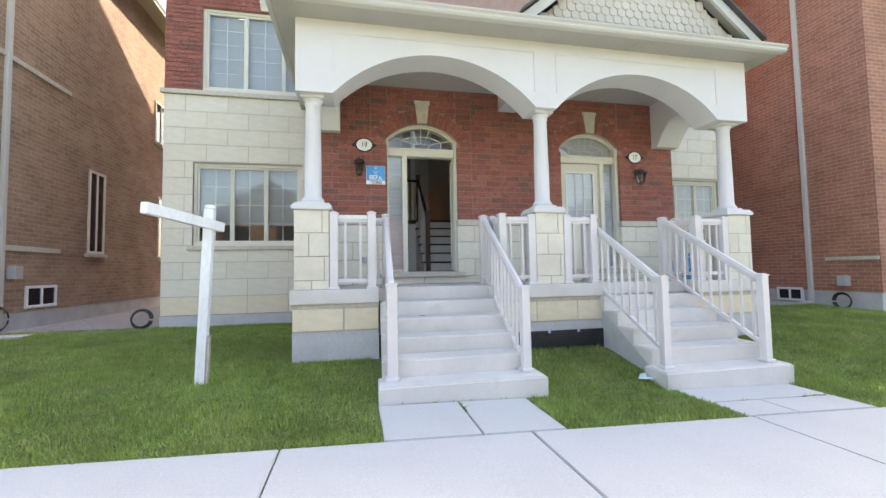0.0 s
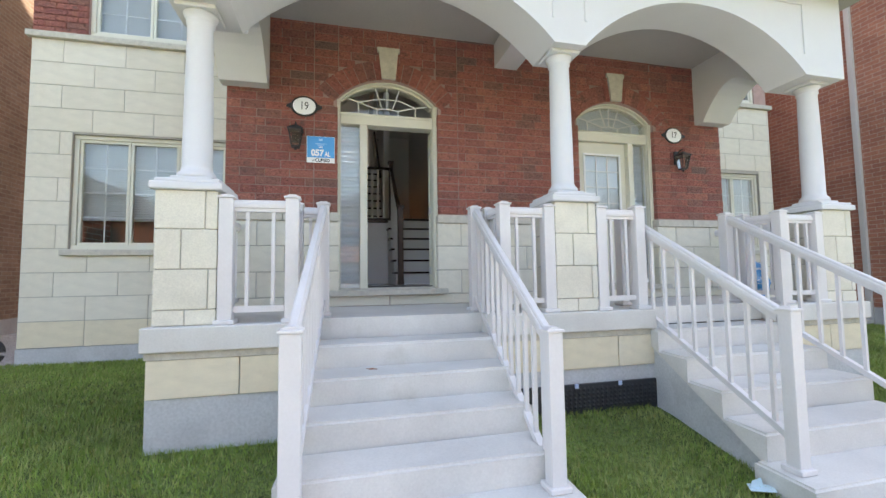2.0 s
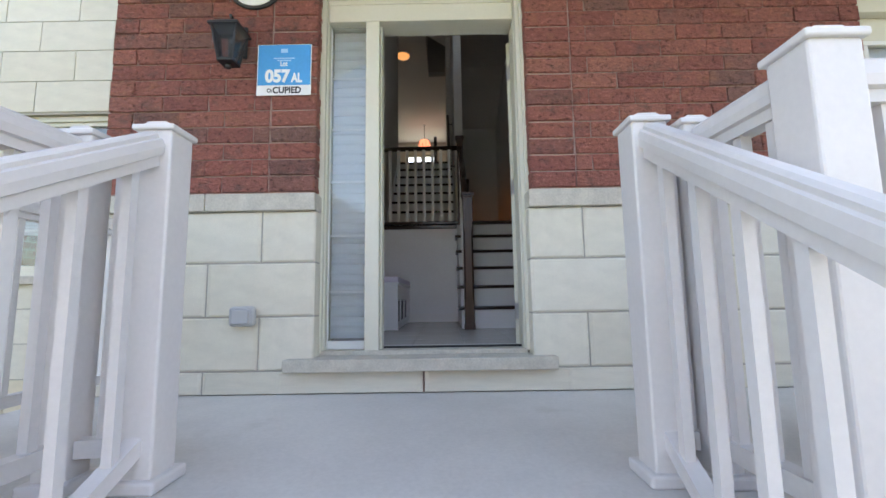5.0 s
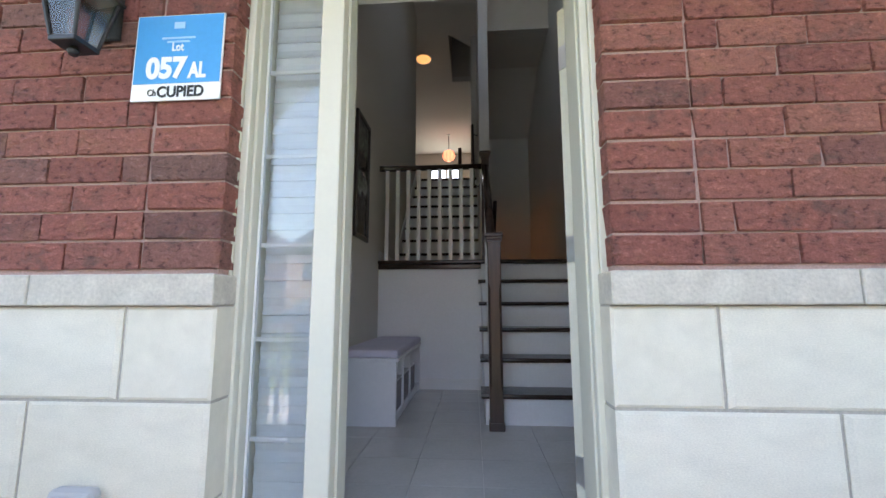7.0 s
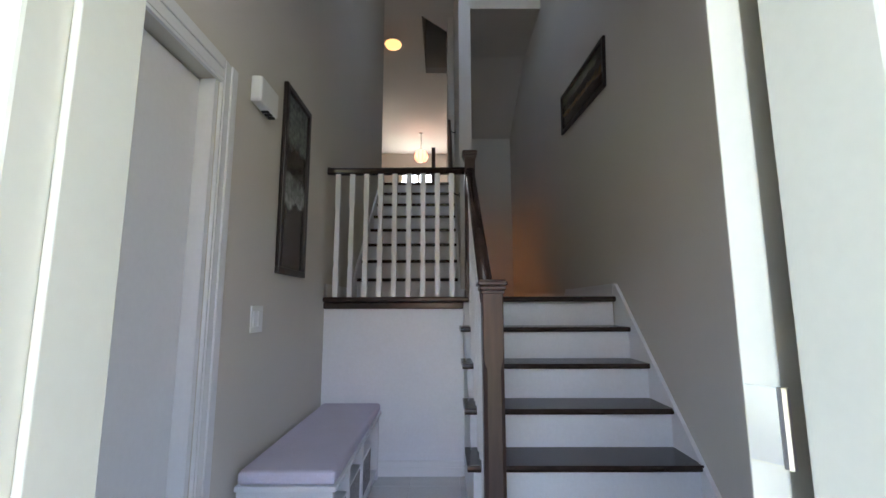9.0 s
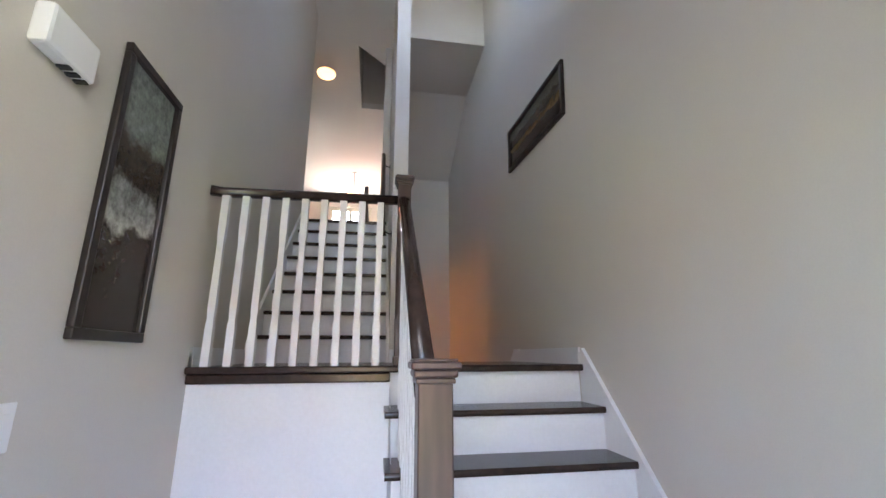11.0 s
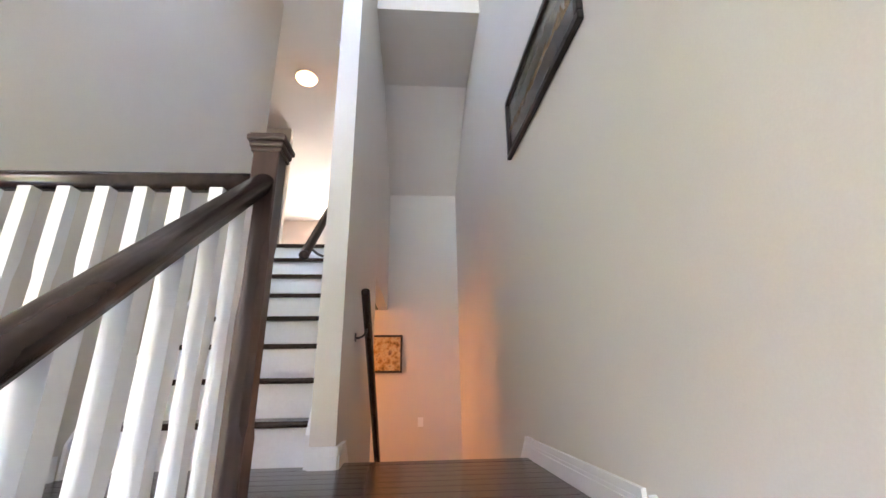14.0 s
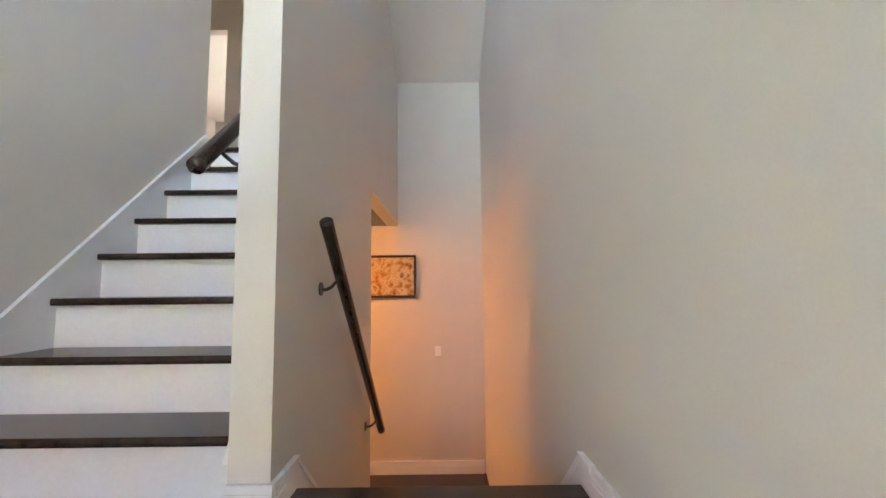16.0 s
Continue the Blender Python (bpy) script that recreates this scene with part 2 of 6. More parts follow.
# ---------------------------------------------------------------- building helpers
def box(bm, x0, x1, y0, y1, z0, z1, bevel=0.0):
    v = [bm.verts.new((x, y, z)) for x in (x0, x1) for y in (y0, y1) for z in (z0, z1)]
    f = [bm.faces.new([v[i] for i in q]) for q in ((0, 1, 3, 2), (4, 6, 7, 5), (0, 4, 5, 1), (2, 3, 7, 6), (0, 2, 6, 4), (1, 5, 7, 3))]
    if bevel:
        es = list({e for q in f for e in q.edges})
        bmesh.ops.bevel(bm, geom=es, offset=bevel, segments=2, affect="EDGES", profile=0.5)
    return bm


def prism(bm, pts, axis, a, b):
    """Extrudes a flat outline along an axis from a to b. pts are the two other coordinates in xyz order."""
    def at(p, s):
        return (s, p[0], p[1]) if axis == "x" else (p[0], s, p[1]) if axis == "y" else (p[0], p[1], s)
    lo, hi = [bm.verts.new(at(p, a)) for p in pts], [bm.verts.new(at(p, b)) for p in pts]
    n = len(pts)
    bm.faces.new(lo), bm.faces.new(hi[::-1])
    for i in range(n):
        bm.faces.new((lo[i], hi[i], hi[(i + 1) % n], lo[(i + 1) % n]))
    return bm


def beam(bm, p, q, w, h, up=(0, 0, 1)):
    """A bar of w x h from p to q; h is measured along up."""
    p, q = Vector(p), Vector(q)
    d = (q - p).normalized()
    s = d.cross(Vector(up)).normalized()
    u = Vector(up)
    vs = [bm.verts.new(e + s * (w / 2 * i) + u * (h / 2 * j)) for e in (p, q) for i, j in ((-1, -1), (1, -1), (1, 1), (-1, 1))]
    bm.faces.new(vs[3::-1]), bm.faces.new(vs[4:])
    for i in range(4):
        bm.faces.new((vs[i], vs[(i + 1) % 4], vs[4 + (i + 1) % 4], vs[4 + i]))
    return bm


def tube(bm, pts, r, n=10):
    rings = []
    pts = [Vector(p) for p in pts]
    for i, p in enumerate(pts):
        d = (pts[min(i + 1, len(pts) - 1)] - pts[max(i - 1, 0)]).normalized()
        s = d.cross(Vector((0, 0, 1)) if abs(d.z) < 0.95 else Vector((0, 1, 0))).normalized()
        u = s.cross(d)
        rings.append([bm.verts.new(p + (s * math.cos(a) + u * math.sin(a)) * r) for a in (2 * math.pi * k / n for k in range(n))])
    for a, b in zip(rings, rings[1:]):
        for k in range(n):
            bm.faces.new((a[k], a[(k + 1) % n], b[(k + 1) % n], b[k]))
    bm.faces.new(rings[0][::-1]), bm.faces.new(rings[-1])
    return bm


def sweep(bm, pts, prof):
    """A moulded bar: an outline (across, up) carried along a line."""
    rings = []
    P = [Vector(p) for p in pts]
    for i, p in enumerate(P):
        d = (P[min(i + 1, len(P) - 1)] - P[max(i - 1, 0)]).normalized()
        s = d.cross(Vector((0, 0, 1))).normalized()
        u = s.cross(d)
        rings.append([bm.verts.new(p + s * a + u * b) for a, b in prof])
    n = len(prof)
    for a, b in zip(rings, rings[1:]):
        for k in range(n):
            bm.faces.new((a[k], a[(k + 1) % n], b[(k + 1) % n], b[k]))
    bm.faces.new(rings[0][::-1]), bm.faces.new(rings[-1])
    return bm


def lathe(bm, cx, cy, prof, n=28):
    rings = [[bm.verts.new((cx + r * math.cos(2 * math.pi * k / n), cy + r * math.sin(2 * math.pi * k / n), z)) for k in range(n)] for r, z in prof]
    for a, b in zip(rings, rings[1:]):
        for k in range(n):
            f = bm.faces.new((a[k], a[(k + 1) % n], b[(k + 1) % n], b[k]))
            f.smooth = True
    bm.faces.new(rings[0][::-1]), bm.faces.new(rings[-1])
    return bm


def part(name, bm, material, parent=None, label=""):
    me = bpy.data.meshes.new(name)
    bmesh.ops.recalc_face_normals(bm, faces=bm.faces)
    bm.to_mesh(me)
    bm.free()
    me.materials.append(material)
    ob = new(name, me)
    ob.parent = parent
    if label:
        tagged(ob, label)
    return ob


def thing(name, label, category, group="", kind="", at=(0, 0, 0)):
    e = new(name)
    e.empty_display_size = 0.1
    e.location = at
    return tagged(e, label, category, group, kind)


def bx(*a, **k):
    return box(bmesh.new(), *a, **k)


def structure(name, bm, material, label, category="wall"):
    return tagged(part(name, bm, material), label, category, kind="structure")


def words(name, text, size, material, parent, m, depth=0.001, label="", bold=0.0, fit=None):
    """Lettering; fit: the width and height that it fills."""
    cu = bpy.data.curves.new(name, "FONT")
    cu.body, cu.size, cu.extrude, cu.align_x, cu.align_y, cu.offset = text, size, depth, "CENTER", "CENTER", bold
    tmp = bpy.data.objects.new(name, cu)
    me = bpy.data.meshes.new_from_object(tmp)
    bpy.data.objects.remove(tmp)
    if fit:
        xs = [v.co.x for v in me.vertices]
        ys = [v.co.y for v in me.vertices]
        me.transform(Matrix.Diagonal((fit[0] / (max(xs) - min(xs)), fit[1] / (max(ys) - min(ys)), 1, 1)) @ Matrix.Translation((-(max(xs) + min(xs)) / 2, -(max(ys) + min(ys)) / 2, 0)))
    me.transform(m)
    me.materials.append(material)
    ob = new(name, me)
    ob.parent = parent
    if label:
        tagged(ob, label)
    return ob


def unit_mesh(name, material, chamfer=0.06, rough=0.0, seed=1):
    """A chamfered block of 1 x 1 x 1 about its middle, to be scaled; shared by alike pieces."""
    bm = bmesh.new()
    box(bm, -0.5, 0.5, -0.5, 0.5, -0.5, 0.5)
    es = [e for e in bm.edges if all(v.co.y < 0 for v in e.verts)]
    bmesh.ops.bevel(bm, geom=es, offset=chamfer, segments=1, affect="EDGES")
    rnd = random.Random(seed)
    for v in bm.verts:
        v.co += Vector([rnd.uniform(-rough, rough) for _ in range(3)])
    bmesh.ops.recalc_face_normals(bm, faces=bm.faces)
    me = bpy.data.meshes.new(name)
    bm.to_mesh(me)
    bm.free()
    me.materials.append(material)
    return me


def piece(name, me, parent, x0, x1, y0, y1, z0, z1):
    ob = new(name, me)
    ob.location, ob.scale = ((x0 + x1) / 2, (y0 + y1) / 2, (z0 + z1) / 2), (x1 - x0, y1 - y0, z1 - z0)
    ob.parent = parent
    return ob


# ================================================================ outside: ground
GX0, GX1 = -60.0, 60.0


TILT = -0.026                   # the street falls away along x


def street_z(x):
    return TILT * (np.clip(x, -8.0, 8.0) - 0.5)


def ground_z(x, y):
    fall = np.interp(y, [3.0, 4.4], [1.0, 0.0]) * street_z(x)
    return np.interp(y, [2.0, 3.0, 4.4, 7.7, 9.0], [-0.008, -0.004, 0.15, 0.29, 0.29]) + fall


bm = bmesh.new()
xs = [-300, -60, -30, -15, -9, -7, -5, -3, -1, 1, 3, 5, 7, 9, 12, 20, 40, 300]
ys = [-300, -60, -14, -8, -4, -0.3, 1.7, 2.05, 2.3, 3.0, 3.5, 4.2, 5, 6, 7, 8, 10, 14, 20, 60, 300]
gv = [[bm.verts.new((x, y, float(ground_z(x, y)) - (0.06 if y <= 1.7 else 0.0))) for x in xs] for y in ys]
for j in range(len(ys) - 1):
    for i in range(len(xs) - 1):
        bm.faces.new((gv[j][i], gv[j][i + 1], gv[j + 1][i + 1], gv[j + 1][i]))
tagged(part("ground", bm, M_GRASSBED), "green mown lawn ground around the houses", "ground", kind="structure")
structure("road", bx(-150, 150, -13, -5.2, -0.45, -0.27), M_ROAD, "grey asphalt road in front of the houses", "road")

pavement = thing("pavement", "pale concrete pavement with tooled joints", "pavement", kind="structure")
EDGE_Y = 2.12


def edge_y(x):
    return EDGE_Y - 0.012 * (x - 0.5)


xj = [-14.0, -12.1, -10.2, -8.3, -6.4, -4.45, -2.55, -0.69, 1.2, 3.28, 5.35, 7.3, 9.2, 11.1, 13.0]


def lay(bm, dz=0.0):
    for v in bm.verts:
        v.co.z += float(street_z(v.co.x)) + dz
    return bm


for a, b in zip(xj, xj[1:]):
    for d0, d1 in ((-3.9, -1.95), (-1.95, 0.0)):
        bm = bmesh.new()
        prism(bm, [(a + 0.006, edge_y(a) + d0 + 0.006), (b - 0.006, edge_y(b) + d0 + 0.006), (b - 0.006, edge_y(b) + d1 - 0.006), (a + 0.006, edge_y(a) + d1 - 0.006)], "z", -0.12, 0.0)
        es = [e for e in bm.edges if all(v.co.z > -0.01 for v in e.verts)]
        bmesh.ops.bevel(bm, geom=es, offset=0.007, segments=2, affect="EDGES")
        part("slab", lay(bm), M_WALK, pavement)
bm = bmesh.new()
for a, b in ((-60, -8), (-8, 8), (8, 60)):
    prism(bm, [(a, -1.6), (b, -1.6), (b, 2.0), (a, 2.0)], "z", -0.14, -0.03)
part("bedding", lay(bm), M_ROAD, pavement)
walkway = thing("pavement_walkway", "pale concrete entrance path of square slabs", "pavement", kind="structure")


def path_slab(x0, x1, y1, y0=None):
    bm = bmesh.new()
    prism(bm, [(x0, (y0 or edge_y(x0)) + 0.006), (x1, (y0 or edge_y(x1)) + 0.006), (x1, y1), (x0, y1)], "z", -0.12, 0.004)
    es = [e for e in bm.edges if all(v.co.z > -0.01 for v in e.verts)]
    bmesh.ops.bevel(bm, geom=es, offset=0.006, segments=2, affect="EDGES")
    part("slab", lay(bm), M_WALK, walkway)


path_slab(0.04, 0.80, 2.95)
path_slab(0.812, 1.50, 2.95)
path_slab(3.24, 3.80, 2.47)
path_slab(3.812, 4.72, 2.47)
path_slab(3.22, 4.72, 2.96, 2.476)
structure("ground_concrete_pad", bx(-6.41, -5.55, 7.12, 7.42, 0.1, 0.315, 0.01), M_CONC, "pale concrete pad at the edge of the gravel", "pad")
structure("ground_gravel_strip", bx(-6.5, -3.78, 7.43, 19, 0.1, 0.295), M_GRAVEL, "grey gravel strip between two houses", "ground")
structure("ground_paved_strip", bx(9.15, 11.1, 7.3, 19, 0.1, 0.30), M_GRAVEL, "grey gravel strip beside the brick house", "ground")


# ================================================================ wall helpers
def wall_cells(bm, x0, x1, z0, z1, y0, y1, holes):
    """A wall slab along x with rectangular openings."""
    X = sorted({x0, x1, *[v for h in holes for v in h[:2] if x0 < v < x1]})
    Z = sorted({z0, z1, *[v for h in holes for v in h[2:] if z0 < v < z1]})
    for a, b in zip(X, X[1:]):
        for c, d in zip(Z, Z[1:]):
            mx, mz = (a + b) / 2, (c + d) / 2
            if not any(h[0] < mx < h[1] and h[2] < mz < h[3] for h in holes):
                box(bm, a, b, y0, y1, c, d)
    return bm


def clip(x0, x1, gaps):
    spans = [(x0, x1)]
    for a, b in gaps:
        out = []
        for s, e in spans:
            if b <= s or a >= e:
                out.append((s, e))
            else:
                if a > s:
                    out.append((s, a))
                if b < e:
                    out.append((b, e))
        spans = out
    return [(s, e) for s, e in spans if e - s > 0.035]


def courses(x0, x1, z0, z1, w, h, gaps_at, joint):
    """Pieces of a running bond, as x0, x1, z0, z1."""
    n = max(1, round((z1 - z0) / h))
    hh = (z1 - z0) / n
    for k in range(n):
        za, zb = z0 + k * hh, z0 + (k + 1) * hh
        x = x0 - (w / 2 if k % 2 else 0.0)
        while x < x1:
            a, b = max(x, x0), min(x + w, x1)
            if b - a > 0.03:
                for s, e in clip(a, b, gaps_at((za + zb) / 2)):
                    yield s + joint / 2, e - joint / 2, za + joint / 2, zb - joint / 2
            x += w


def arch_pts(x0, x1, zs, rise, n=24):
    hw, xc = (x1 - x0) / 2, (x0 + x1) / 2
    R = (hw * hw + rise * rise) / (2 * rise)
    a = math.asin(min(1, hw / R))
    return [(xc + R * math.sin(t), zs + rise - R + R * math.cos(t)) for t in (-a + 2 * a * k / n for k in range(n + 1))]


def over_arch(bm, pts, ztop, y0, y1):
    """Fills from an arch's curve up to a level."""
    prism(bm, [*pts, (pts[-1][0], ztop), (pts[0][0], ztop)], "y", y0, y1)
    return bm


# ================================================================ windows
def window(name, label, x0, x1, z0, z1, y, sashes, cols, rows, blind=0.0, room=True):
    """A vinyl window that looks towards -y: outer frame, sashes, grilles and panes."""
    w = thing(name, label, "window", kind="structure")
    bm = bmesh.new()
    f = 0.06
    for a in ((x0, x1, z0, z0 + f), (x0, x1, z1 - f, z1), (x0, x0 + f, z0 + f, z1 - f), (x1 - f, x1, z0 + f, z1 - f)):
        box(bm, a[0], a[1], y, y + 0.11, a[2], a[3], 0.006)
    part("window_frame", bm, M_FRAME, w)
    sw = (x1 - x0 - 2 * f) / sashes
    for i in range(sashes):
        a, b, c, d = x0 + f + i * sw, x0 + f + (i + 1) * sw, z0 + f, z1 - f
        bm = bmesh.new()
        s = 0.042
        for q in ((a, b, c, c + s), (a, b, d - s, d), (a, a + s, c + s, d - s), (b - s, b, c + s, d - s)):
            box(bm, q[0] + 0.002, q[1] - 0.002, y + 0.022, y + 0.085, q[2], q[3], 0.005)
        part("sash", bm, M_FRAME, w)
        bm = bmesh.new()
        for k in range(1, cols):
            gx = a + s + (b - a - 2 * s) * k / cols
            box(bm, gx - 0.008, gx + 0.008, y + 0.052, y + 0.062, c + s, d - s)
        for k in range(1, rows):
            gz = c + s + (d - c - 2 * s) * k / rows
            box(bm, a + s, b - s, y + 0.0505, y + 0.0605, gz - 0.008, gz + 0.008)
        part("grille", bm, M_GRILLE, w)
        p = part("pane", bx(a + s, b - s, y + 0.042, y + 0.048, c + s, d - s), M_GLASS, w)
        p.visible_shadow = False
        if blind:
            bm = bmesh.new()
            zz = d - 0.03
            while zz > d - (d - c) * blind:
                prism(bm, [(y + 0.125, zz), (y + 0.150, zz - 0.028), (y + 0.152, zz - 0.026), (y + 0.127, zz + 0.002)], "x", a + 0.01, b - 0.01)
                zz -= 0.036
            part("blind", bm, M_BLIND, w, "white horizontal slatted blind")
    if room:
        # dark sheet in place of an unlit room behind the panes
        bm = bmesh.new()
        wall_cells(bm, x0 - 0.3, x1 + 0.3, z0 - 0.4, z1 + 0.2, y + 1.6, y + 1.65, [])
        part("room_lining", bm, M_ROOM_SHADE, w)
    return w


# ================================================================ house front
XB0, XB1 = -0.86, 6.07          # brick entrance block
YB = 6.08                       # its brick face
YM = 7.70                       # main front
D19, D17 = (0.39, 1.61), (3.65, 4.87)
Z_SILL, Z_SPRING, RISE, Z_APEX = 1.235, 3.60, 0.265, 3.865
R_ARCH = (0.61 ** 2 + RISE ** 2) / (2 * RISE)
ZC = Z_APEX - R_ARCH

bm = bmesh.new()
wall_cells(bm, XB0, XB1, 0.0, Z_SPRING, YB + 0.012, YB + 0.30, [(D19[0] - 0.03, D19[1] + 0.03, Z_SILL, 9), (D17[0] - 0.03, D17[1] + 0.03, Z_SILL, 9), (D19[0] - 0.04, D19[1] + 0.04, Z_SILL, 2.166), (D17[0] - 0.04, D17[1] + 0.04, Z_SILL, 2.166)])
for d in (D19, D17):
    over_arch(bm, arch_pts(d[0], d[1], Z_SPRING, RISE), 4.75, YB + 0.012, YB + 0.30)
for a, b in ((XB0, D19[0]), (D19[1], D17[0]), (D17[1], XB1)):
    box(bm, a, b, YB + 0.012, YB + 0.30, Z_SPRING, 4.75)
wall_front = structure("wall_entrance", bm, M_MORTAR, "red brick entrance wall over a cream stone base")
for x0, x1, nm in ((XB0, XB0 + 0.24, "wall_return_west"), (XB1 - 0.24, XB1, "wall_return_east")):
    structure(nm, bx(x0, x1, YB + 0.305, YM, 0.0, 4.75), brick_sheet("brick_return_" + nm[-4:], "Y", (0.30, 0.09, 0.06), (0.22, 0.07, 0.055), (0.36, 0.27, 0.24)), "red brick return wall of the entrance block")


def arch_gaps(z):
    out, r, aa = [], R_ARCH + 0.245, math.asin(0.61 / R_ARCH) + 0.10
    for d in (D19, D17):
        xc = (d[0] + d[1]) / 2
        half = 0.61 if z < Z_SPRING else 0.0
        if ZC < z < ZC + r:
            half = max(half, min(math.sqrt(r * r - (z - ZC) ** 2), (z - ZC) * math.tan(aa)))
        if half:
            out.append((xc - half, xc + half))
    return out


# main front: bay on one side, its mirror on the other
BAY = (-3.75, XB0)
W1 = (-3.22, -1.22, 1.83, 3.45)
W2 = (-3.09, -0.80, 4.90, 6.58)
BAY2 = (XB1, 9.15)
W3 = (7.00, 8.80, 1.83, 3.40)
W4 = (6.6, 8.85, 4.90, 6.58)
W6 = (0.62, 2.22, 5.75, 7.05)   # added, unseen opening over the porch roof that lights the stair hall
structure("wall_bay_west", wall_cells(bmesh.new(), BAY[0], BAY[1], 0.51, 4.77, YM + 0.009, YM + 0.25, [W1]), M_JOINT, "cream stone block wall of the bay")
structure("wall_bay_east", wall_cells(bmesh.new(), BAY2[0], BAY2[1], 0.51, 4.77, YM + 0.009, YM + 0.25, [W3]), M_JOINT, "cream stone block wall of the far bay")
structure("wall_upper_front", wall_cells(bmesh.new(), BAY[0], BAY2[1], 4.775, 8.8, YM + 0.03, YM + 0.26, [W2, W4, W6]), M_MORTAR, "red brick upper front wall")
structure("wall_foundation_west", bx(BAY[0] - 0.0, BAY[1], YM - 0.015, YM + 0.25, -0.1, 0.505), M_FOUND, "grey poured concrete foundation")
structure("wall_foundation_east", bx(BAY2[0], BAY2[1], YM - 0.015, YM + 0.25, -0.1, 0.505), M_FOUND, "grey poured concrete foundation")
structure("wall_side_west", bx(BAY[0], BAY[0] + 0.25, YM + 0.27, 19.2, -0.1, 8.8), brick_sheet("brick_side_west", "Y", (0.30, 0.09, 0.06), (0.22, 0.07, 0.055), (0.36, 0.27, 0.24)), "red brick side wall")
structure("wall_side_east", bx(BAY2[1] - 0.25, BAY2[1], YM + 0.27, 19.2, -0.1, 8.8), brick_sheet("brick_side_east", "Y", (0.30, 0.09, 0.06), (0.22, 0.07, 0.055), (0.36, 0.27, 0.24)), "red brick side wall")
structure("trim_belt_west", bx(BAY[0] - 0.05, BAY[1], YM - 0.06, YM + 0.024, 4.78, 4.865, 0.008), M_BELT, "pale stone belt course under the upper window", "trim")
structure("trim_belt_east", bx(BAY2[0], BAY2[1] + 0.05, YM - 0.06, YM + 0.024, 4.78, 4.865, 0.008), M_BELT, "pale stone belt course", "trim")
window("window_1", "cream framed triple window with white grilles and blinds", *W1[:2], *W1[2:], YM + 0.05, 3, 2, 4, 0.75)
window("window_2", "cream framed upper triple window reflecting the sky", *W2[:2], *W2[2:], YM + 0.06, 3, 2, 5, 0.98)
window("window_3", "cream framed double window with white grilles", *W3[:2], *W3[2:], YM + 0.05, 3, 2, 4, 0.75)
window("window_4", "cream framed upper window", *W4[:2], *W4[2:], YM + 0.06, 3, 2, 5, 0.9)
# added helper window, out of view, so that its lamp brightens the hall
w6 = window("window_added_front", "white upper window added out of view over the porch roof to light the hall", *W6[:2], *W6[2:], YM + 0.06, 2, 1, 1, 0, room=False)
for nm, w in (("trim_sill_west", W1), ("trim_sill_east", W3)):
    structure(nm, bx(w[0] - 0.08, w[1] + 0.08, YM - 0.05, YM + 0.05, 1.745, 1.825, 0.008), M_BELT, "pale stone window sill", "trim")


def wedge(d, y0, y1, zlo, zhi, half_lo, half_hi, nm):
    xc = (d[0] + d[1]) / 2
    bm = bmesh.new()
    prism(bm, [(xc - half_lo, zlo), (xc + half_lo, zlo), (xc + half_hi, zhi - 0.06), (xc + half_hi + 0.02, zhi - 0.06), (xc + half_hi + 0.02, zhi), (xc - half_hi - 0.02, zhi), (xc - half_hi - 0.02, zhi - 0.06), (xc - half_hi, zhi - 0.06)], "y", y0, y1)
    structure(nm, bm, M_BELT, "carved pale stone keystone over the arch", "trim")


wedge(D19, YB - 0.035, YB + 0.02, 3.868, 4.27, 0.085, 0.12, "trim_keystone_west")
wedge(D17, YB - 0.035, YB + 0.02, 3.868, 4.27, 0.085, 0.12, "trim_keystone_east")
wedge((W2[0] + 0.06, W2[1]), YM - 0.02, YM + 0.03, 6.60, 6.92, 0.09, 0.13, "trim_keystone_upper")

for nm, a, b in (("trim_belt_door_west", XB0, D19[0] + 0.008), ("trim_belt_door_mid", D19[1] - 0.008, D17[0] + 0.008), ("trim_belt_door_east", D17[1] - 0.008, XB1)):
    bm = bmesh.new()
    n = max(1, round((b - a) / 0.62))
    for k in range(n):
        box(bm, a + (b - a) * k / n + 0.002, a + (b - a) * (k + 1) / n - 0.002, YB - 0.045, YB + 0.16, 2.065, 2.165, 0.006)
    structure(nm, bm, M_BELT, "rough pale stone sill course between brick and stone", "trim")
structure("trim_threshold_west", bx(D19[0] - 0.14, D19[1] + 0.11, YB - 0.09, YB + 0.165, 1.175, Z_SILL + 0.007, 0.006), M_BELT, "pale stone door sill", "trim")
structure("trim_threshold_east", bx(D17[0] - 0.11, D17[1] + 0.14, YB - 0.09, YB + 0.165, 1.175, Z_SILL + 0.007, 0.006), M_BELT, "pale stone door sill", "trim")


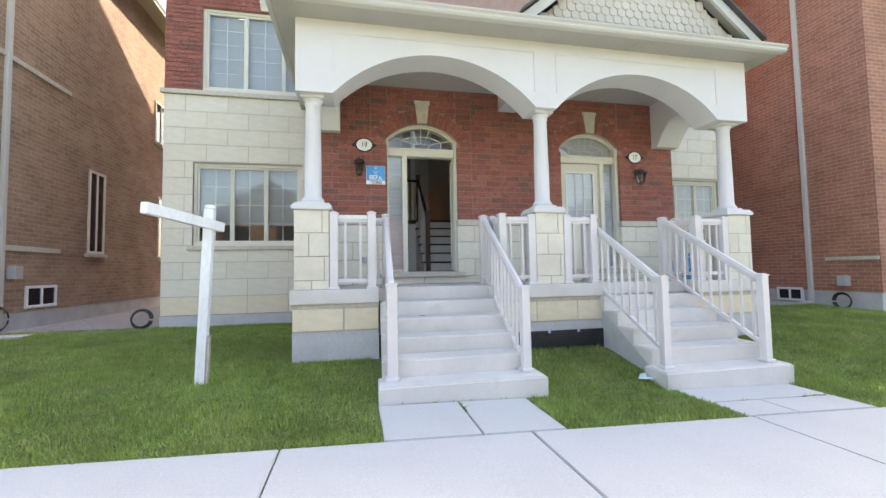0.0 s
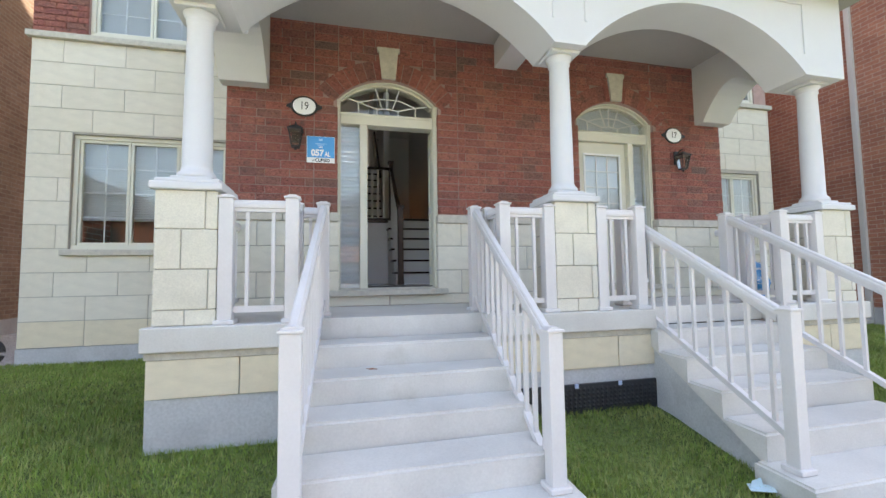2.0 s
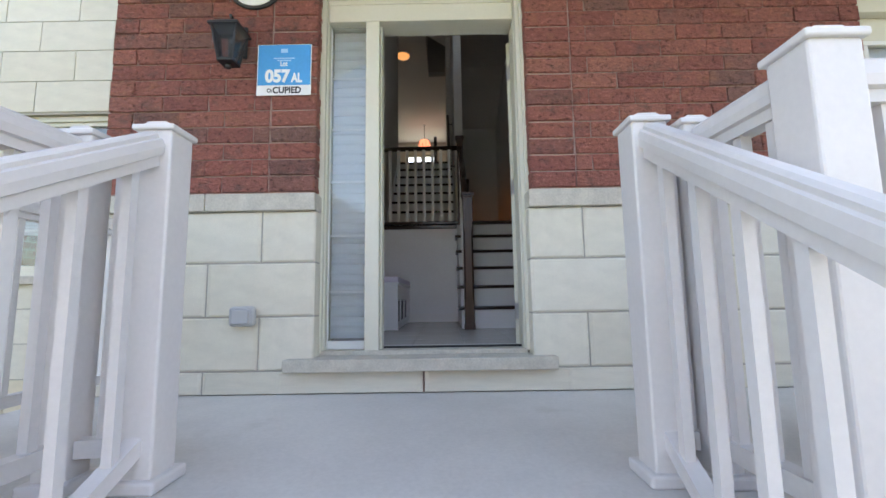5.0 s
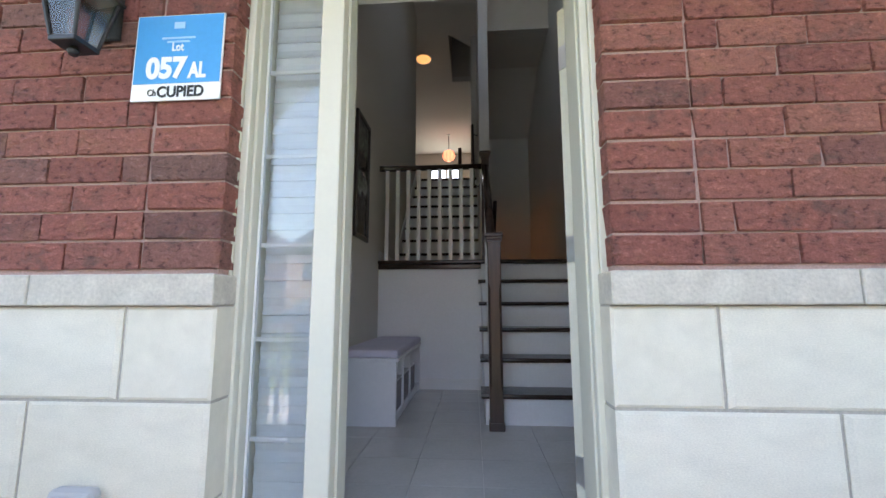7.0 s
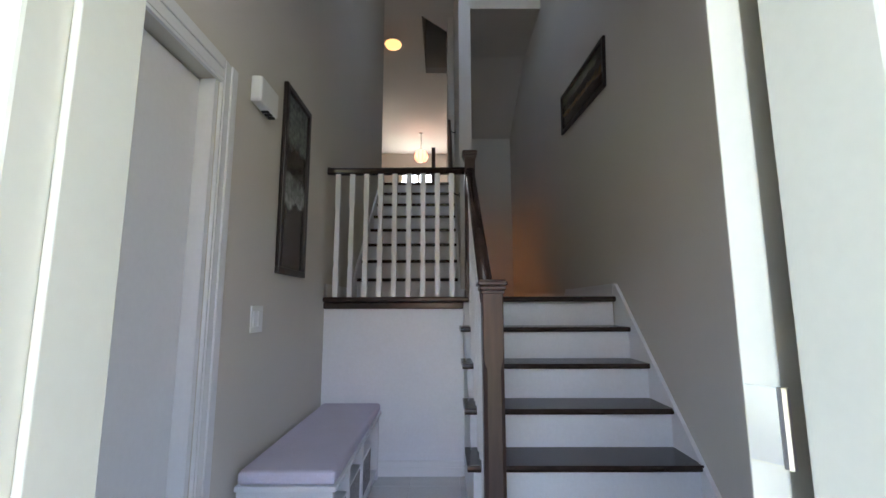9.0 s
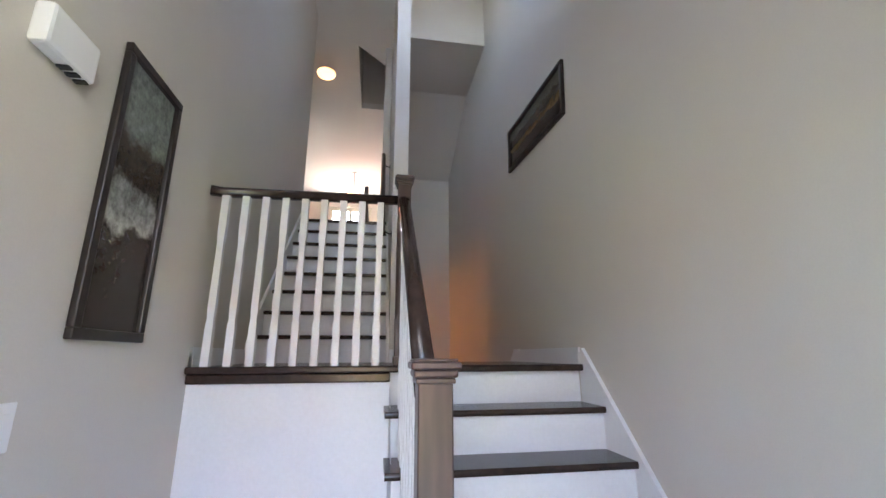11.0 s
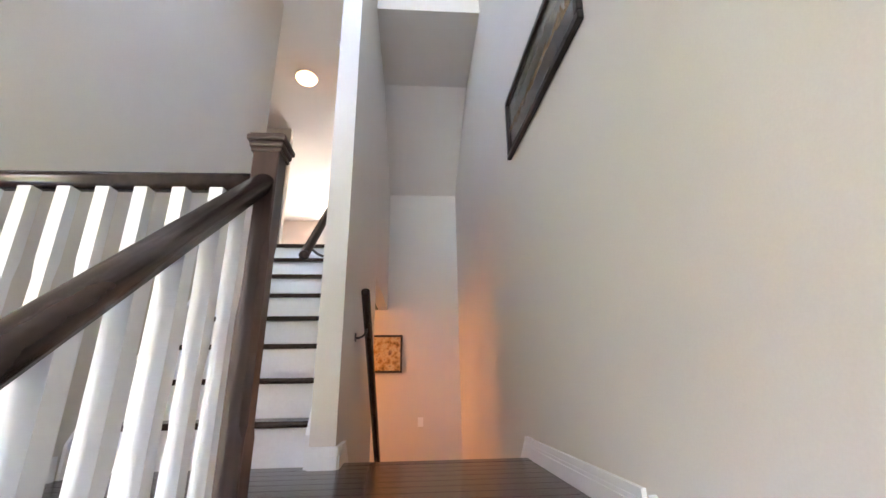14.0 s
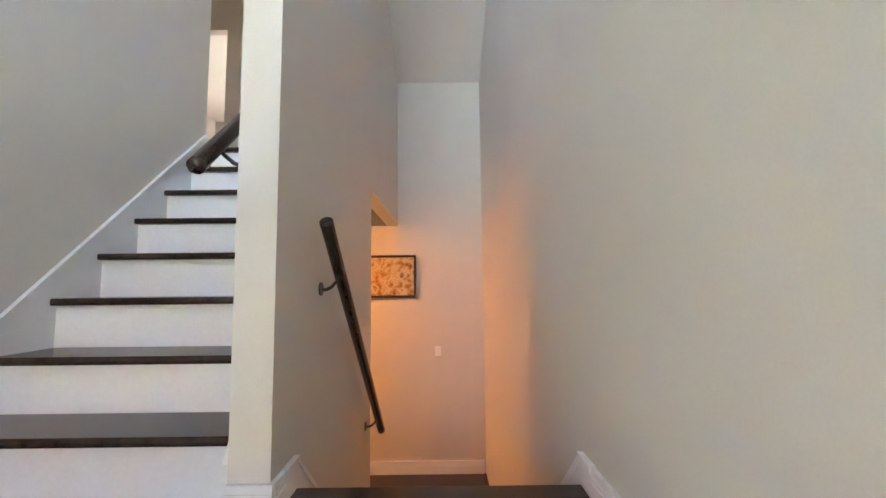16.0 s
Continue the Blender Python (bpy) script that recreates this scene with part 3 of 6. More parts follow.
# ================================================================ doors
def door_unit(nm, x0, flip, is_open):
    """Arched door set: frame, sidelight, fan light, door leaf."""
    D = thing(nm, "cream entrance door set with sidelight and arched fan light, door " + ("standing open" if is_open else "closed"), "door", kind="structure")
    xm = x0 + 0.645

    def X(u):
        return x0 + (1.29 - u if flip else u)

    def slab(bm, u0, u1, y0, y1, z0, z1, bev=0.005):
        a, b = sorted((X(u0), X(u1)))
        return box(bm, a, b, y0, y1, z0, z1, bev)
    y0, y1 = YB + 0.12, YB + 0.27
    bm = bmesh.new()
    slab(bm, 0.0, 0.064, y0, y1, Z_SILL + 0.02, Z_SPRING)
    slab(bm, 1.228, 1.29, y0, y1, Z_SILL + 0.02, Z_SPRING)
    slab(bm, 0.30, 0.385, y0 - 0.02, y1 - 0.02, Z_SILL + 0.02, 3.305)
    slab(bm, 0.386, 0.396, y0 + 0.03, y1 - 0.03, Z_SILL + 0.03, 3.30, 0.002)
    slab(bm, 0.066, 1.226, y0 - 0.012, y1, 3.31, 3.45)
    slab(bm, 0.066, 1.226, y0 - 0.02, y0 + 0.01, 3.42, 3.455)
    out, inn = arch_pts(x0, x0 + 1.29, Z_SPRING, RISE + 0.04), arch_pts(x0 + 0.085, x0 + 1.20, Z_SPRING, RISE - 0.04)
    for k in range(len(out) - 1):
        prism(bm, [out[k], out[k + 1], inn[k + 1], inn[k]], "y", y0, y1)
    slab(bm, 0.001, 0.028, y0 - 0.05, y0, Z_SILL + 0.02, Z_SPRING)
    slab(bm, 0.028, 0.056, y0 - 0.038, y0, Z_SILL + 0.02, Z_SPRING)
    slab(bm, 1.262, 1.289, y0 - 0.05, y0, Z_SILL + 0.02, Z_SPRING)
    slab(bm, 1.234, 1.262, y0 - 0.038, y0, Z_SILL + 0.02, Z_SPRING)
    inn2 = arch_pts(x0 + 0.06, x0 + 1.23, Z_SPRING, RISE - 0.018)
    for k in range(len(out) - 1):
        prism(bm, [out[k], out[k + 1], inn2[k + 1], inn2[k]], "y", y0 - 0.05, y0)
    part("door_frame", bm, M_FRAME, D)
    bm = slab(bmesh.new(), 0.045, 1.245, y0 - 0.03, y1 + 0.05, Z_SILL - 0.005, Z_SILL + 0.03)
    part("threshold", bm, M_BELT, D, "pale grey door threshold")
    bm = slab(bmesh.new(), 0.40, 1.225, y0 + 0.07, y0 + 0.10, Z_SILL + 0.03, Z_SILL + 0.042, 0.003)
    part("threshold_strip", bm, M_INK, D, "black strip across the threshold")
    # sidelight
    bm = bmesh.new()
    za, zb = Z_SILL + 0.03, 3.305
    slab(bm, 0.066, 0.299, y0 + 0.045, y0 + 0.055, za, za + 0.05)
    slab(bm, 0.065, 0.073, y0 + 0.04, y0 + 0.07, za, zb)
    for k in range(1, 6):
        z = za + (zb - za) * k / 6
        slab(bm, 0.074, 0.299, y0 + 0.058, y0 + 0.070, z - 0.008, z + 0.008, 0.003)
    part("sidelight_grille", bm, M_GRILLE, D)
    p = part("pane", slab(bmesh.new(), 0.074, 0.299, y0 + 0.046, y0 + 0.052, za, zb, 0), M_GLASS, D)
    p.visible_shadow = False
    bm = bmesh.new()
    z = za + 0.06
    while z < zb:
        a, b = sorted((X(0.07), X(0.299)))
        prism(bm, [(y0 + 0.10, z), (y0 + 0.106, z + 0.016), (y0 + 0.109, z + 0.034), (y0 + 0.102, z + 0.062), (y0 + 0.106, z + 0.062), (y0 + 0.113, z + 0.034), (y0 + 0.110, z + 0.016), (y0 + 0.104, z)], "x", a, b)
        z += 0.064
    part("shade", bm, M_BLIND, D, "white pleated shade behind the sidelight")
    # fan light
    glass_pts = arch_pts(x0 + 0.085, x0 + 1.20, Z_SPRING, RISE - 0.04)
    bm = bmesh.new()
    over = [(x0 + 0.085, 3.45), *glass_pts, (x0 + 1.20, 3.45)]
    prism(bm, over[::-1], "y", y0 + 0.045, y0 + 0.051)
    p = part("fan_pane", bm, M_GLASS, D)
    p.visible_shadow = False
    # added pale sheet stands in for the pale reflection in the fan glass
    if not is_open:
        part("fan_shade", prism(bmesh.new(), over[::-1], "y", y0 + 0.10, y0 + 0.104), M_BLIND, D, "pale backing sheet standing in for the reflection in the fan light")
    bm = bmesh.new()
    s = 0.0020

    def P(px, py):
        return (xm + (px - 690) * s, y0 + 0.038, 3.45 + (130 - py) * s)
    arc1 = [(415, 18), (510, 48), (628, 85), (690, 78), (762, 88), (875, 58), (965, 40)]
    arc2 = [(510, 48), (610, 22), (690, 15), (770, 20), (875, 58)]
    for line in (arc1, arc2, [(510, 48), (510, 126)], [(626, 85), (626, 126)], [(762, 88), (762, 126)], [(875, 58), (875, 126)], [(660, 80), (614, -54)], [(690, 78), (690, -62)], [(725, 80), (773, -56)]):
        for a, b in zip(line, line[1:]):
            beam(bm, P(*a), P(*b), 0.012, 0.014, (0, 1, 0))
    part("fan_grille", bm, M_GRILLE, D)
    # leaf
    leaf = bmesh.new()
    W, H, T = 0.80, 2.05, 0.045
    if is_open:
        box(leaf, 0, W, 0, T, 0.012, H, 0.003)
        M = pose(X(1.247), y1 + 0.055, Z_SILL + 0.015, 0, 0, 38)
        dl = part("door_leaf", leaf, M_FRAME, D, "cream painted door swung inwards")
        dl.matrix_local = M
        for z in (0.22, 1.03, 1.83):
            hb = bmesh.new()
            box(hb, -0.004, -0.0, 0.004, T - 0.004, z - 0.05, z + 0.05)
            tube(hb, [(-0.006, -0.004, z - 0.052), (-0.006, -0.004, z + 0.052)], 0.007, 8)
            h = part("hinge", hb, M_STEEL, dl, "zinc butt hinge")
    else:
        a, b = sorted((X(0.367), X(1.198)))
        yy = y0 + 0.05
        g0, g1, h0, h1 = a + 0.14, b - 0.14, Z_SILL + 0.95, Z_SILL + 1.88
        wall_cells(leaf, a, b, Z_SILL + 0.03, 3.305, yy, yy + T, [(g0, g1, h0, h1)])
        dl = part("door_leaf", leaf, M_FRAME, D, "cream painted half glazed door")
        gb = bmesh.new()
        for q in ((g0 - 0.03, g1 + 0.03, h0 - 0.03, h0), (g0 - 0.03, g1 + 0.03, h1, h1 + 0.03), (g0 - 0.03, g0, h0, h1), (g1, g1 + 0.03, h0, h1)):
            box(gb, q[0], q[1], yy - 0.015, yy, q[2], q[3], 0.004)
        for k in (1, 2):
            box(gb, g0 + (g1 - g0) * k / 3 - 0.007, g0 + (g1 - g0) * k / 3 + 0.007, yy + 0.0, yy + 0.008, h0, h1)
        for k in range(1, 4):
            box(gb, g0, g1, yy + 0.001, yy + 0.009, h0 + (h1 - h0) * k / 4 - 0.007, h0 + (h1 - h0) * k / 4 + 0.007)
        part("glazing_trim", gb, M_GRILLE, dl)
        p = part("pane", bx(g0, g1, yy + 0.012, yy + 0.018, h0, h1), M_GLASS, dl)
        p.visible_shadow = False
        part("curtain", bx(g0, g1, yy + 0.03, yy + 0.034, h0, h1), M_BLIND, dl)
        pb = bmesh.new()
        for u0, u1 in ((a + 0.12, (a + b) / 2 - 0.04), ((a + b) / 2 + 0.04, b - 0.12)):
            box(pb, u0, u1, yy - 0.008, yy, Z_SILL + 0.18, Z_SILL + 0.82, 0.006)
        part("panel", pb, M_FRAME, dl)
        kb = bmesh.new()
        lathe(kb, 0, 0, [(0.026, 0), (0.03, 0.006), (0.012, 0.012), (0.012, 0.035), (0.028, 0.045), (0.026, 0.065), (0.01, 0.07)], 14)
        kb.transform(pose(b - 0.065, yy, Z_SILL + 0.98, 90))
        part("door_knob", kb, M_STEEL, dl)
    return D


door_unit("door_1", 0.35, False, True)
door_unit("door_2", 3.61, True, False)
# added dark sheet: the lobby's shade is put into its colour
structure("wall_neighbour_lobby", wall_cells(bmesh.new(), 2.66, 5.8, 0.9, 4.6, 7.5, 7.6, []), M_ROOM_SHADE, "dark backing sheet standing in for the unlit lobby behind the closed door")

# ================================================================ porch
Z_P = 1.05
Y_P = 4.34
Y_TOP = 4.69                     # the steps' last riser, set back into the slab
S19, S17 = (0.13, 1.70), (3.36, 4.97)
porch_floor = thing("porch_floor", "grey concrete porch slab on a stone faced base", "porch", kind="structure")
for a, c in ((-0.97, S19[0]), (S19[1], S17[0]), (S17[1], 6.16)):
    part("slab", bx(a, c, Y_P + 0.06, Y_TOP, 0.87, Z_P, 0.010), M_CONC, porch_floor)
part("slab", bx(-0.97, 6.16, Y_TOP + 0.001, YB + 0.01, 0.87, Z_P, 0.004), M_CONC, porch_floor)
PX = [(-0.94, S19[0]), (S19[1], S17[0]), (S17[1], 6.13)]
for a, b in PX:
    a -= 0.045 if a == S19[1] else 0
    part("foundation", bx(a, b, Y_P + 0.115, YB + 0.01, -0.1, 0.53), M_FOUND, porch_floor)
    part("base_core", bx(a, b, Y_P + 0.12, YB + 0.01, 0.53, 0.868), M_JOINT, porch_floor)
part("lintel_band", bx(-0.95, S19[0], Y_P + 0.10, Y_P + 0.12, 0.815, 0.868), M_BELT, porch_floor)
part("lintel_band", bx(S19[1], S17[0], Y_P + 0.10, Y_P + 0.12, 0.815, 0.868), M_BELT, porch_floor)
part("lintel_band", bx(S17[1], 6.14, Y_P + 0.10, Y_P + 0.12, 0.815, 0.868), M_BELT, porch_floor)
membrane = thing("drainage_membrane", "black dimpled drainage membrane showing above the lawn", "membrane")
bm = bmesh.new()
box(bm, S19[1] + 0.1, S17[0] + 0.0, Y_P + 0.085, Y_P + 0.113, 0.05, 0.40, 0.004)
part("sheet", bm, M_MEMBRANE, membrane)
for i in range(34):
    for j in range(5):
        x, z = S19[1] + 0.14 + i * 0.046, 0.20 + j * 0.038
        lb = bmesh.new()
        lathe(lb, 0, 0, [(0.014, 0), (0.011, 0.008), (0.006, 0.011)], 8)
        lb.transform(pose(x, Y_P + 0.086, z, 90))
        if i == j == 0:
            dm = part("dimple", lb, M_MEMBRANE, membrane).data
        else:
            lb.free()
            o = new("dimple", dm)
            o.location, o.parent = (i * 0.046, 0, j * 0.038), membrane
for x in (2.0, 2.5, 2.95):
    part("fixing", bx(x - 0.018, x + 0.018, Y_P + 0.075, Y_P + 0.09, 0.365, 0.405, 0.004), plain("pale_blue_clip", (0.45, 0.55, 0.75), 0.5), membrane)


STEP_SKEW = 0.045


def steps(nm, x0, x1, ext0, ext1, skew, y_first, foot):
    """Six rises from the path at height foot to the porch; a sloped soffit shows at the open side."""
    S = thing(nm, "six grey cast concrete steps up to the porch", "steps", "porch steps", "structure")
    rise, run = (Z_P - foot) / 6, (Y_TOP - y_first) / 5
    for k in range(5):
        y, zt = y_first + run * k, foot + rise * (k + 1)
        bm = bmesh.new()
        if k == 0:
            box(bm, x0 - ext0, x1 + ext1, y, y + run + 0.05, foot - 0.12, zt)
        else:
            back = y + run + (0.004 if k < 4 else -0.001)
            prism(bm, [(y, zt - rise - 0.035), (y, zt), (back, zt), (back, zt - 0.035)], "x", x0, x1)
        for v in bm.verts:
            v.co.x += skew * (v.co.y - Y_TOP)
        es = [ed for ed in bm.edges if abs(ed.verts[0].co.z - zt) < 1e-4 and abs(ed.verts[1].co.z - zt) < 1e-4]
        bmesh.ops.bevel(bm, geom=es, offset=0.016, segments=3, affect="EDGES")
        part("step", bm, M_CONC, S)
    bm = bmesh.new()
    prism(bm, [(y_first + run - 0.1, foot - 0.12), (y_first + run, foot + rise - 0.02), (Y_TOP - 0.02, Z_P - rise - 0.03), (Y_TOP - 0.02, foot - 0.1)], "x", x0 + 0.028, x1 - 0.028)
    for v in bm.verts:
        v.co.x += skew * (v.co.y - Y_TOP)
    part("footing", bm, M_FOUND, S, "rough grey footing wall under the steps")
    return S


steps("steps", S19[0] + 0.03, S19[1] + 0.045, 0.04, 0.09, STEP_SKEW, 2.96, 0.0)
steps("steps", S17[0] - 0.02, S17[1] - 0.06, 0.06, 0.06, 0.085, 2.92, -0.07)
bm = bmesh.new()
for r, dx, dy in ((0.026, 0, 0), (0.014, 0.03, -0.02), (0.009, -0.03, 0.015)):
    lathe(bm, 0.66 + dx, 4.233 + dy, [(r, 0.7005), (r * 0.7, 0.7035), (0.001, 0.7045)], 9)
tagged(part("rust_stain", bm, M_RUST), "small orange rust spot on a concrete step", "stain")

# pedestals and columns
COLS = [-0.71, 2.585, 5.88]
YC = 4.70
stone_me = unit_mesh("stone_block", M_CREAM, 0.03)
low_me = unit_mesh("stone_block_low", M_CREAM_LOW, 0.03)
for cx in COLS:
    C = thing("porch_column", "round white column on a cream stone pedestal", "column", "porch columns", "structure")
    h = 0.215
    part("pedestal_core", bx(cx - h + 0.012, cx + h - 0.012, YC - h + 0.012, YC + h - 0.012, Z_P, 2.08), M_JOINT, C)
    z = Z_P
    for hh, sp in ((0.12, 0.5), (0.305, 0.86), (0.305, 0.42), (0.30, 0.80)):
        bm = bmesh.new()
        xs_ = cx - h + 2 * h * sp
        box(bm, cx - h, xs_ - 0.004, YC - h, YC + h, z + 0.004, z + hh - 0.004, 0.006)
        part("stone_block", bm, M_CREAM, C)
        bm = bmesh.new()
        box(bm, xs_ + 0.004, cx + h, YC - h, YC + h, z + 0.004, z + hh - 0.004, 0.006)
        part("stone_block", bm, M_CREAM, C)
        z += hh
    bm = bmesh.new()
    box(bm, cx - h - 0.036, cx + h + 0.036, YC - h - 0.036, YC + h + 0.036, 2.08, 2.14, 0.012)
    box(bm, cx - h - 0.012, cx + h + 0.012, YC - h - 0.012, YC + h + 0.012, 2.14, 2.17, 0.01)
    part("cap", bm, M_STUCCO, C, "white moulded pedestal cap")
    bm = bmesh.new()
    box(bm, cx - 0.15, cx + 0.15, YC - 0.15, YC + 0.15, 2.17, 2.205, 0.008)
    lathe(bm, cx, YC, [(0.142, 2.205), (0.146, 2.225), (0.136, 2.25), (0.118, 2.268), (0.110, 2.30), (0.108, 2.75), (0.096, 3.49), (0.108, 3.505), (0.108, 3.52), (0.098, 3.535), (0.125, 3.565), (0.13, 3.585)], 36)
    box(bm, cx - 0.15, cx + 0.15, YC - 0.15, YC + 0.15, 3.585, 3.618, 0.006)
    part("shaft", bm, M_STUCCO, C)

# arcade beam
YF, YK = 4.46, 4.94
Z_SO = 4.60
AR = [(-0.44, 2.415, 3.62, 0.63), (2.745, 5.55, 3.62, 0.62)]
bm = bmesh.new()
for x0, x1, zs, r in AR:
    over_arch(bm, arch_pts(x0, x1, zs, r, 40), Z_SO, YF, YK)
for a, b in ((-0.91, -0.44), (2.415, 2.745), (5.55, 6.125)):
    box(bm, a, b, YF, YK, 3.62, Z_SO)
arcade = structure("beam_arcade", bm, M_STUCCO, "white stucco porch beam with two arches", "beam")
bm = bmesh.new()
for x0, x1, zs, r in AR:
    xa, xb, zt = x0 + 0.0, x1 + 0.0, 4.43
    box(bm, xa, xb, YF - 0.012, YF - 0.002, zt, zt + 0.022)
    box(bm, xa, xa + 0.018, YF - 0.012, YF - 0.002, 3.86, zt - 0.002)
    box(bm, xb - 0.018, xb, YF - 0.012, YF - 0.002, 3.86, zt - 0.002)
part("panel_line", bm, M_STUCCO, arcade)
for x0, x1, nm in ((-0.905, -0.40, "beam_side_west"), (5.62, 6.12, "beam_side_east")):
    bm = bmesh.new()
    prof = [(YK, 3.62)] + [(YK + (5.93 - YK) * k / 12, 3.62 + 0.42 * math.sin(math.pi * k / 12)) for k in range(1, 13)] + [(YB + 0.011, 3.62)]
    prism(bm, [*prof, (prof[-1][0], Z_SO), (prof[0][0], Z_SO)], "x", x0, x1)
    structure(nm, bm, M_STUCCO, "white stucco side beam with an arched underside", "beam")
structure("beam_middle", bx(2.42, 2.74, YK + 0.002, YB + 0.008, 4.18, Z_SO), M_STUCCO, "white stucco cross beam", "beam")
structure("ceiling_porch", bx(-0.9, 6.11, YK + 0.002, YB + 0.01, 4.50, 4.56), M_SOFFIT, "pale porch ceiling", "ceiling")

# eaves, gutter and roof
bm = bmesh.new()
box(bm, -1.16, 6.44, 4.14, YF + 0.02, Z_SO + 0.002, Z_SO + 0.02)
box(bm, -1.16, -0.92, YF + 0.021, YM - 0.01, Z_SO + 0.002, Z_SO + 0.02)
box(bm, 6.13, 6.44, YF + 0.021, YM - 0.01, Z_SO + 0.002, Z_SO + 0.02)
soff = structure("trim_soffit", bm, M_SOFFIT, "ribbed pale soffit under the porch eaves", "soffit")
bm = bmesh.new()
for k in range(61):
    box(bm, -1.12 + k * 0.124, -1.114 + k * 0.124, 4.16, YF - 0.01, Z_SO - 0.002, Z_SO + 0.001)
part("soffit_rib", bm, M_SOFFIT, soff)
gut = [(4.14, 4.605), (4.07, 4.615), (4.05, 4.64), (4.05, 4.67), (4.025, 4.695), (4.025, 4.715), (4.035, 4.715), (4.14, 4.70)]
structure("trim_gutter", prism(bmesh.new(), gut, "x", -1.22, 6.50), M_GUTTER, "pale metal gutter with a rolled edge", "gutter")
structure("trim_gutter_west", bx(-1.23, -1.165, 4.16, YM, 4.605, 4.71, 0.01), M_GUTTER, "pale metal gutter along the side eave", "gutter")
bm = bmesh.new()
prism(bm, [(4.06, 4.70), (YM + 0.02, 5.62), (YM + 0.02, 5.67), (4.04, 4.725)], "x", -1.24, 6.52)
structure("roof_porch", bm, M_SHINGLE, "dark grey shingled porch roof", "roof")
gable = thing("gable", "taupe scallop sided gable over the porch", "gable", kind="structure")
gx0, gx1, gz0, gap = 2.30, 6.06, 4.78, 6.32
gxc = (gx0 + gx1) / 2
part("wall", prism(bmesh.new(), [(gx0, gz0), (gx1, gz0), (gxc, gap)], "y", 4.40, 4.48), M_SCALLOP, gable)
bm = bmesh.new()
for row in range(12):
    z = gz0 + 0.12 * row + 0.10
    half = (gx1 - gx0) / 2 * (gap - z) / (gap - gz0) - 0.06
    k = 0
    x = gxc - half + (0.07 if row % 2 else 0)
    while x < gxc + half - 0.1:
        pts = [(x + 0.004, z + 0.13)] + [(x + 0.07 - 0.066 * math.cos(math.pi * q / 6), z - 0.045 * math.sin(math.pi * q / 6)) for q in range(7)] + [(x + 0.136, z + 0.13)]
        n0 = len(bm.verts)
        prism(bm, pts, "y", 4.385, 4.399)
        bm.verts.ensure_lookup_table()
        for v in bm.verts[n0:]:
            v.co.y -= (z + 0.13 - v.co.z) * 0.1
        x += 0.14
tagged(part("scallop", bm, M_SCALLOP, gable), kind="stuff")
for sgn in (-1, 1):
    bm = bmesh.new()
    xe = gxc + sgn * ((gx1 - gx0) / 2 + 0.18)
    beam(bm, (xe, 4.24, gz0 - 0.04), (gxc, 4.24, gap + 0.12), 0.05, 0.17)
    part("rake_board", bm, M_GUTTER, gable)
    bm = bmesh.new()
    beam(bm, (xe, 4.33, gz0 - 0.02), (gxc, 4.33, gap + 0.14), 0.2, 0.03)
    part("rake_soffit", bm, M_SOFFIT, gable)
    bm = bmesh.new()
    beam(bm, (xe, 5.3, gz0 + 0.09), (gxc, 5.3, gap + 0.25), 2.3, 0.04)
    part("roof_plane", bm, M_SHINGLE, gable)
# unseen main roof, added so the house keeps the sun off its front
bm = bmesh.new()
ridge = (BAY[0] + BAY2[1]) / 2
prism(bm, [(YM - 0.5, 8.75), (13.5, 12.6), (19.8, 8.75), (19.8, 8.9), (13.5, 12.8), (YM - 0.5, 8.9)], "x", BAY[0] - 0.4, BAY2[1] + 0.4)
structure("roof", bm, M_SHINGLE, "dark shingled main roof added out of view, shading the front", "roof")


# ================================================================ railings
def post(parent, x, y, z0, z1, w=0.105):
    bm = bmesh.new()
    box(bm, x - w / 2, x + w / 2, y - w / 2, y + w / 2, z0, z1 - 0.02, 0.006)
    p = part("post", bm, M_VINYL, parent)
    bm = bmesh.new()
    h = w / 2 + 0.01
    box(bm, x - h, x + h, y - h, y + h, z1 - 0.022, z1 - 0.004, 0.005)
    prism(bm, [(x - w / 2, z1 - 0.005), (x + w / 2, z1 - 0.005), (x + w / 4, z1 + 0.01), (x - w / 4, z1 + 0.01)], "y", y - w / 2 + 0.01, y + w / 2 - 0.01)
    part("post_cap", bm, M_VINYL, p)
    bm = bmesh.new()
    h = w / 2 + 0.022
    box(bm, x - h, x + h, y - h, y + h, z0, z0 + 0.035, 0.008)
    part("post_skirt", bm, M_VINYL, p)


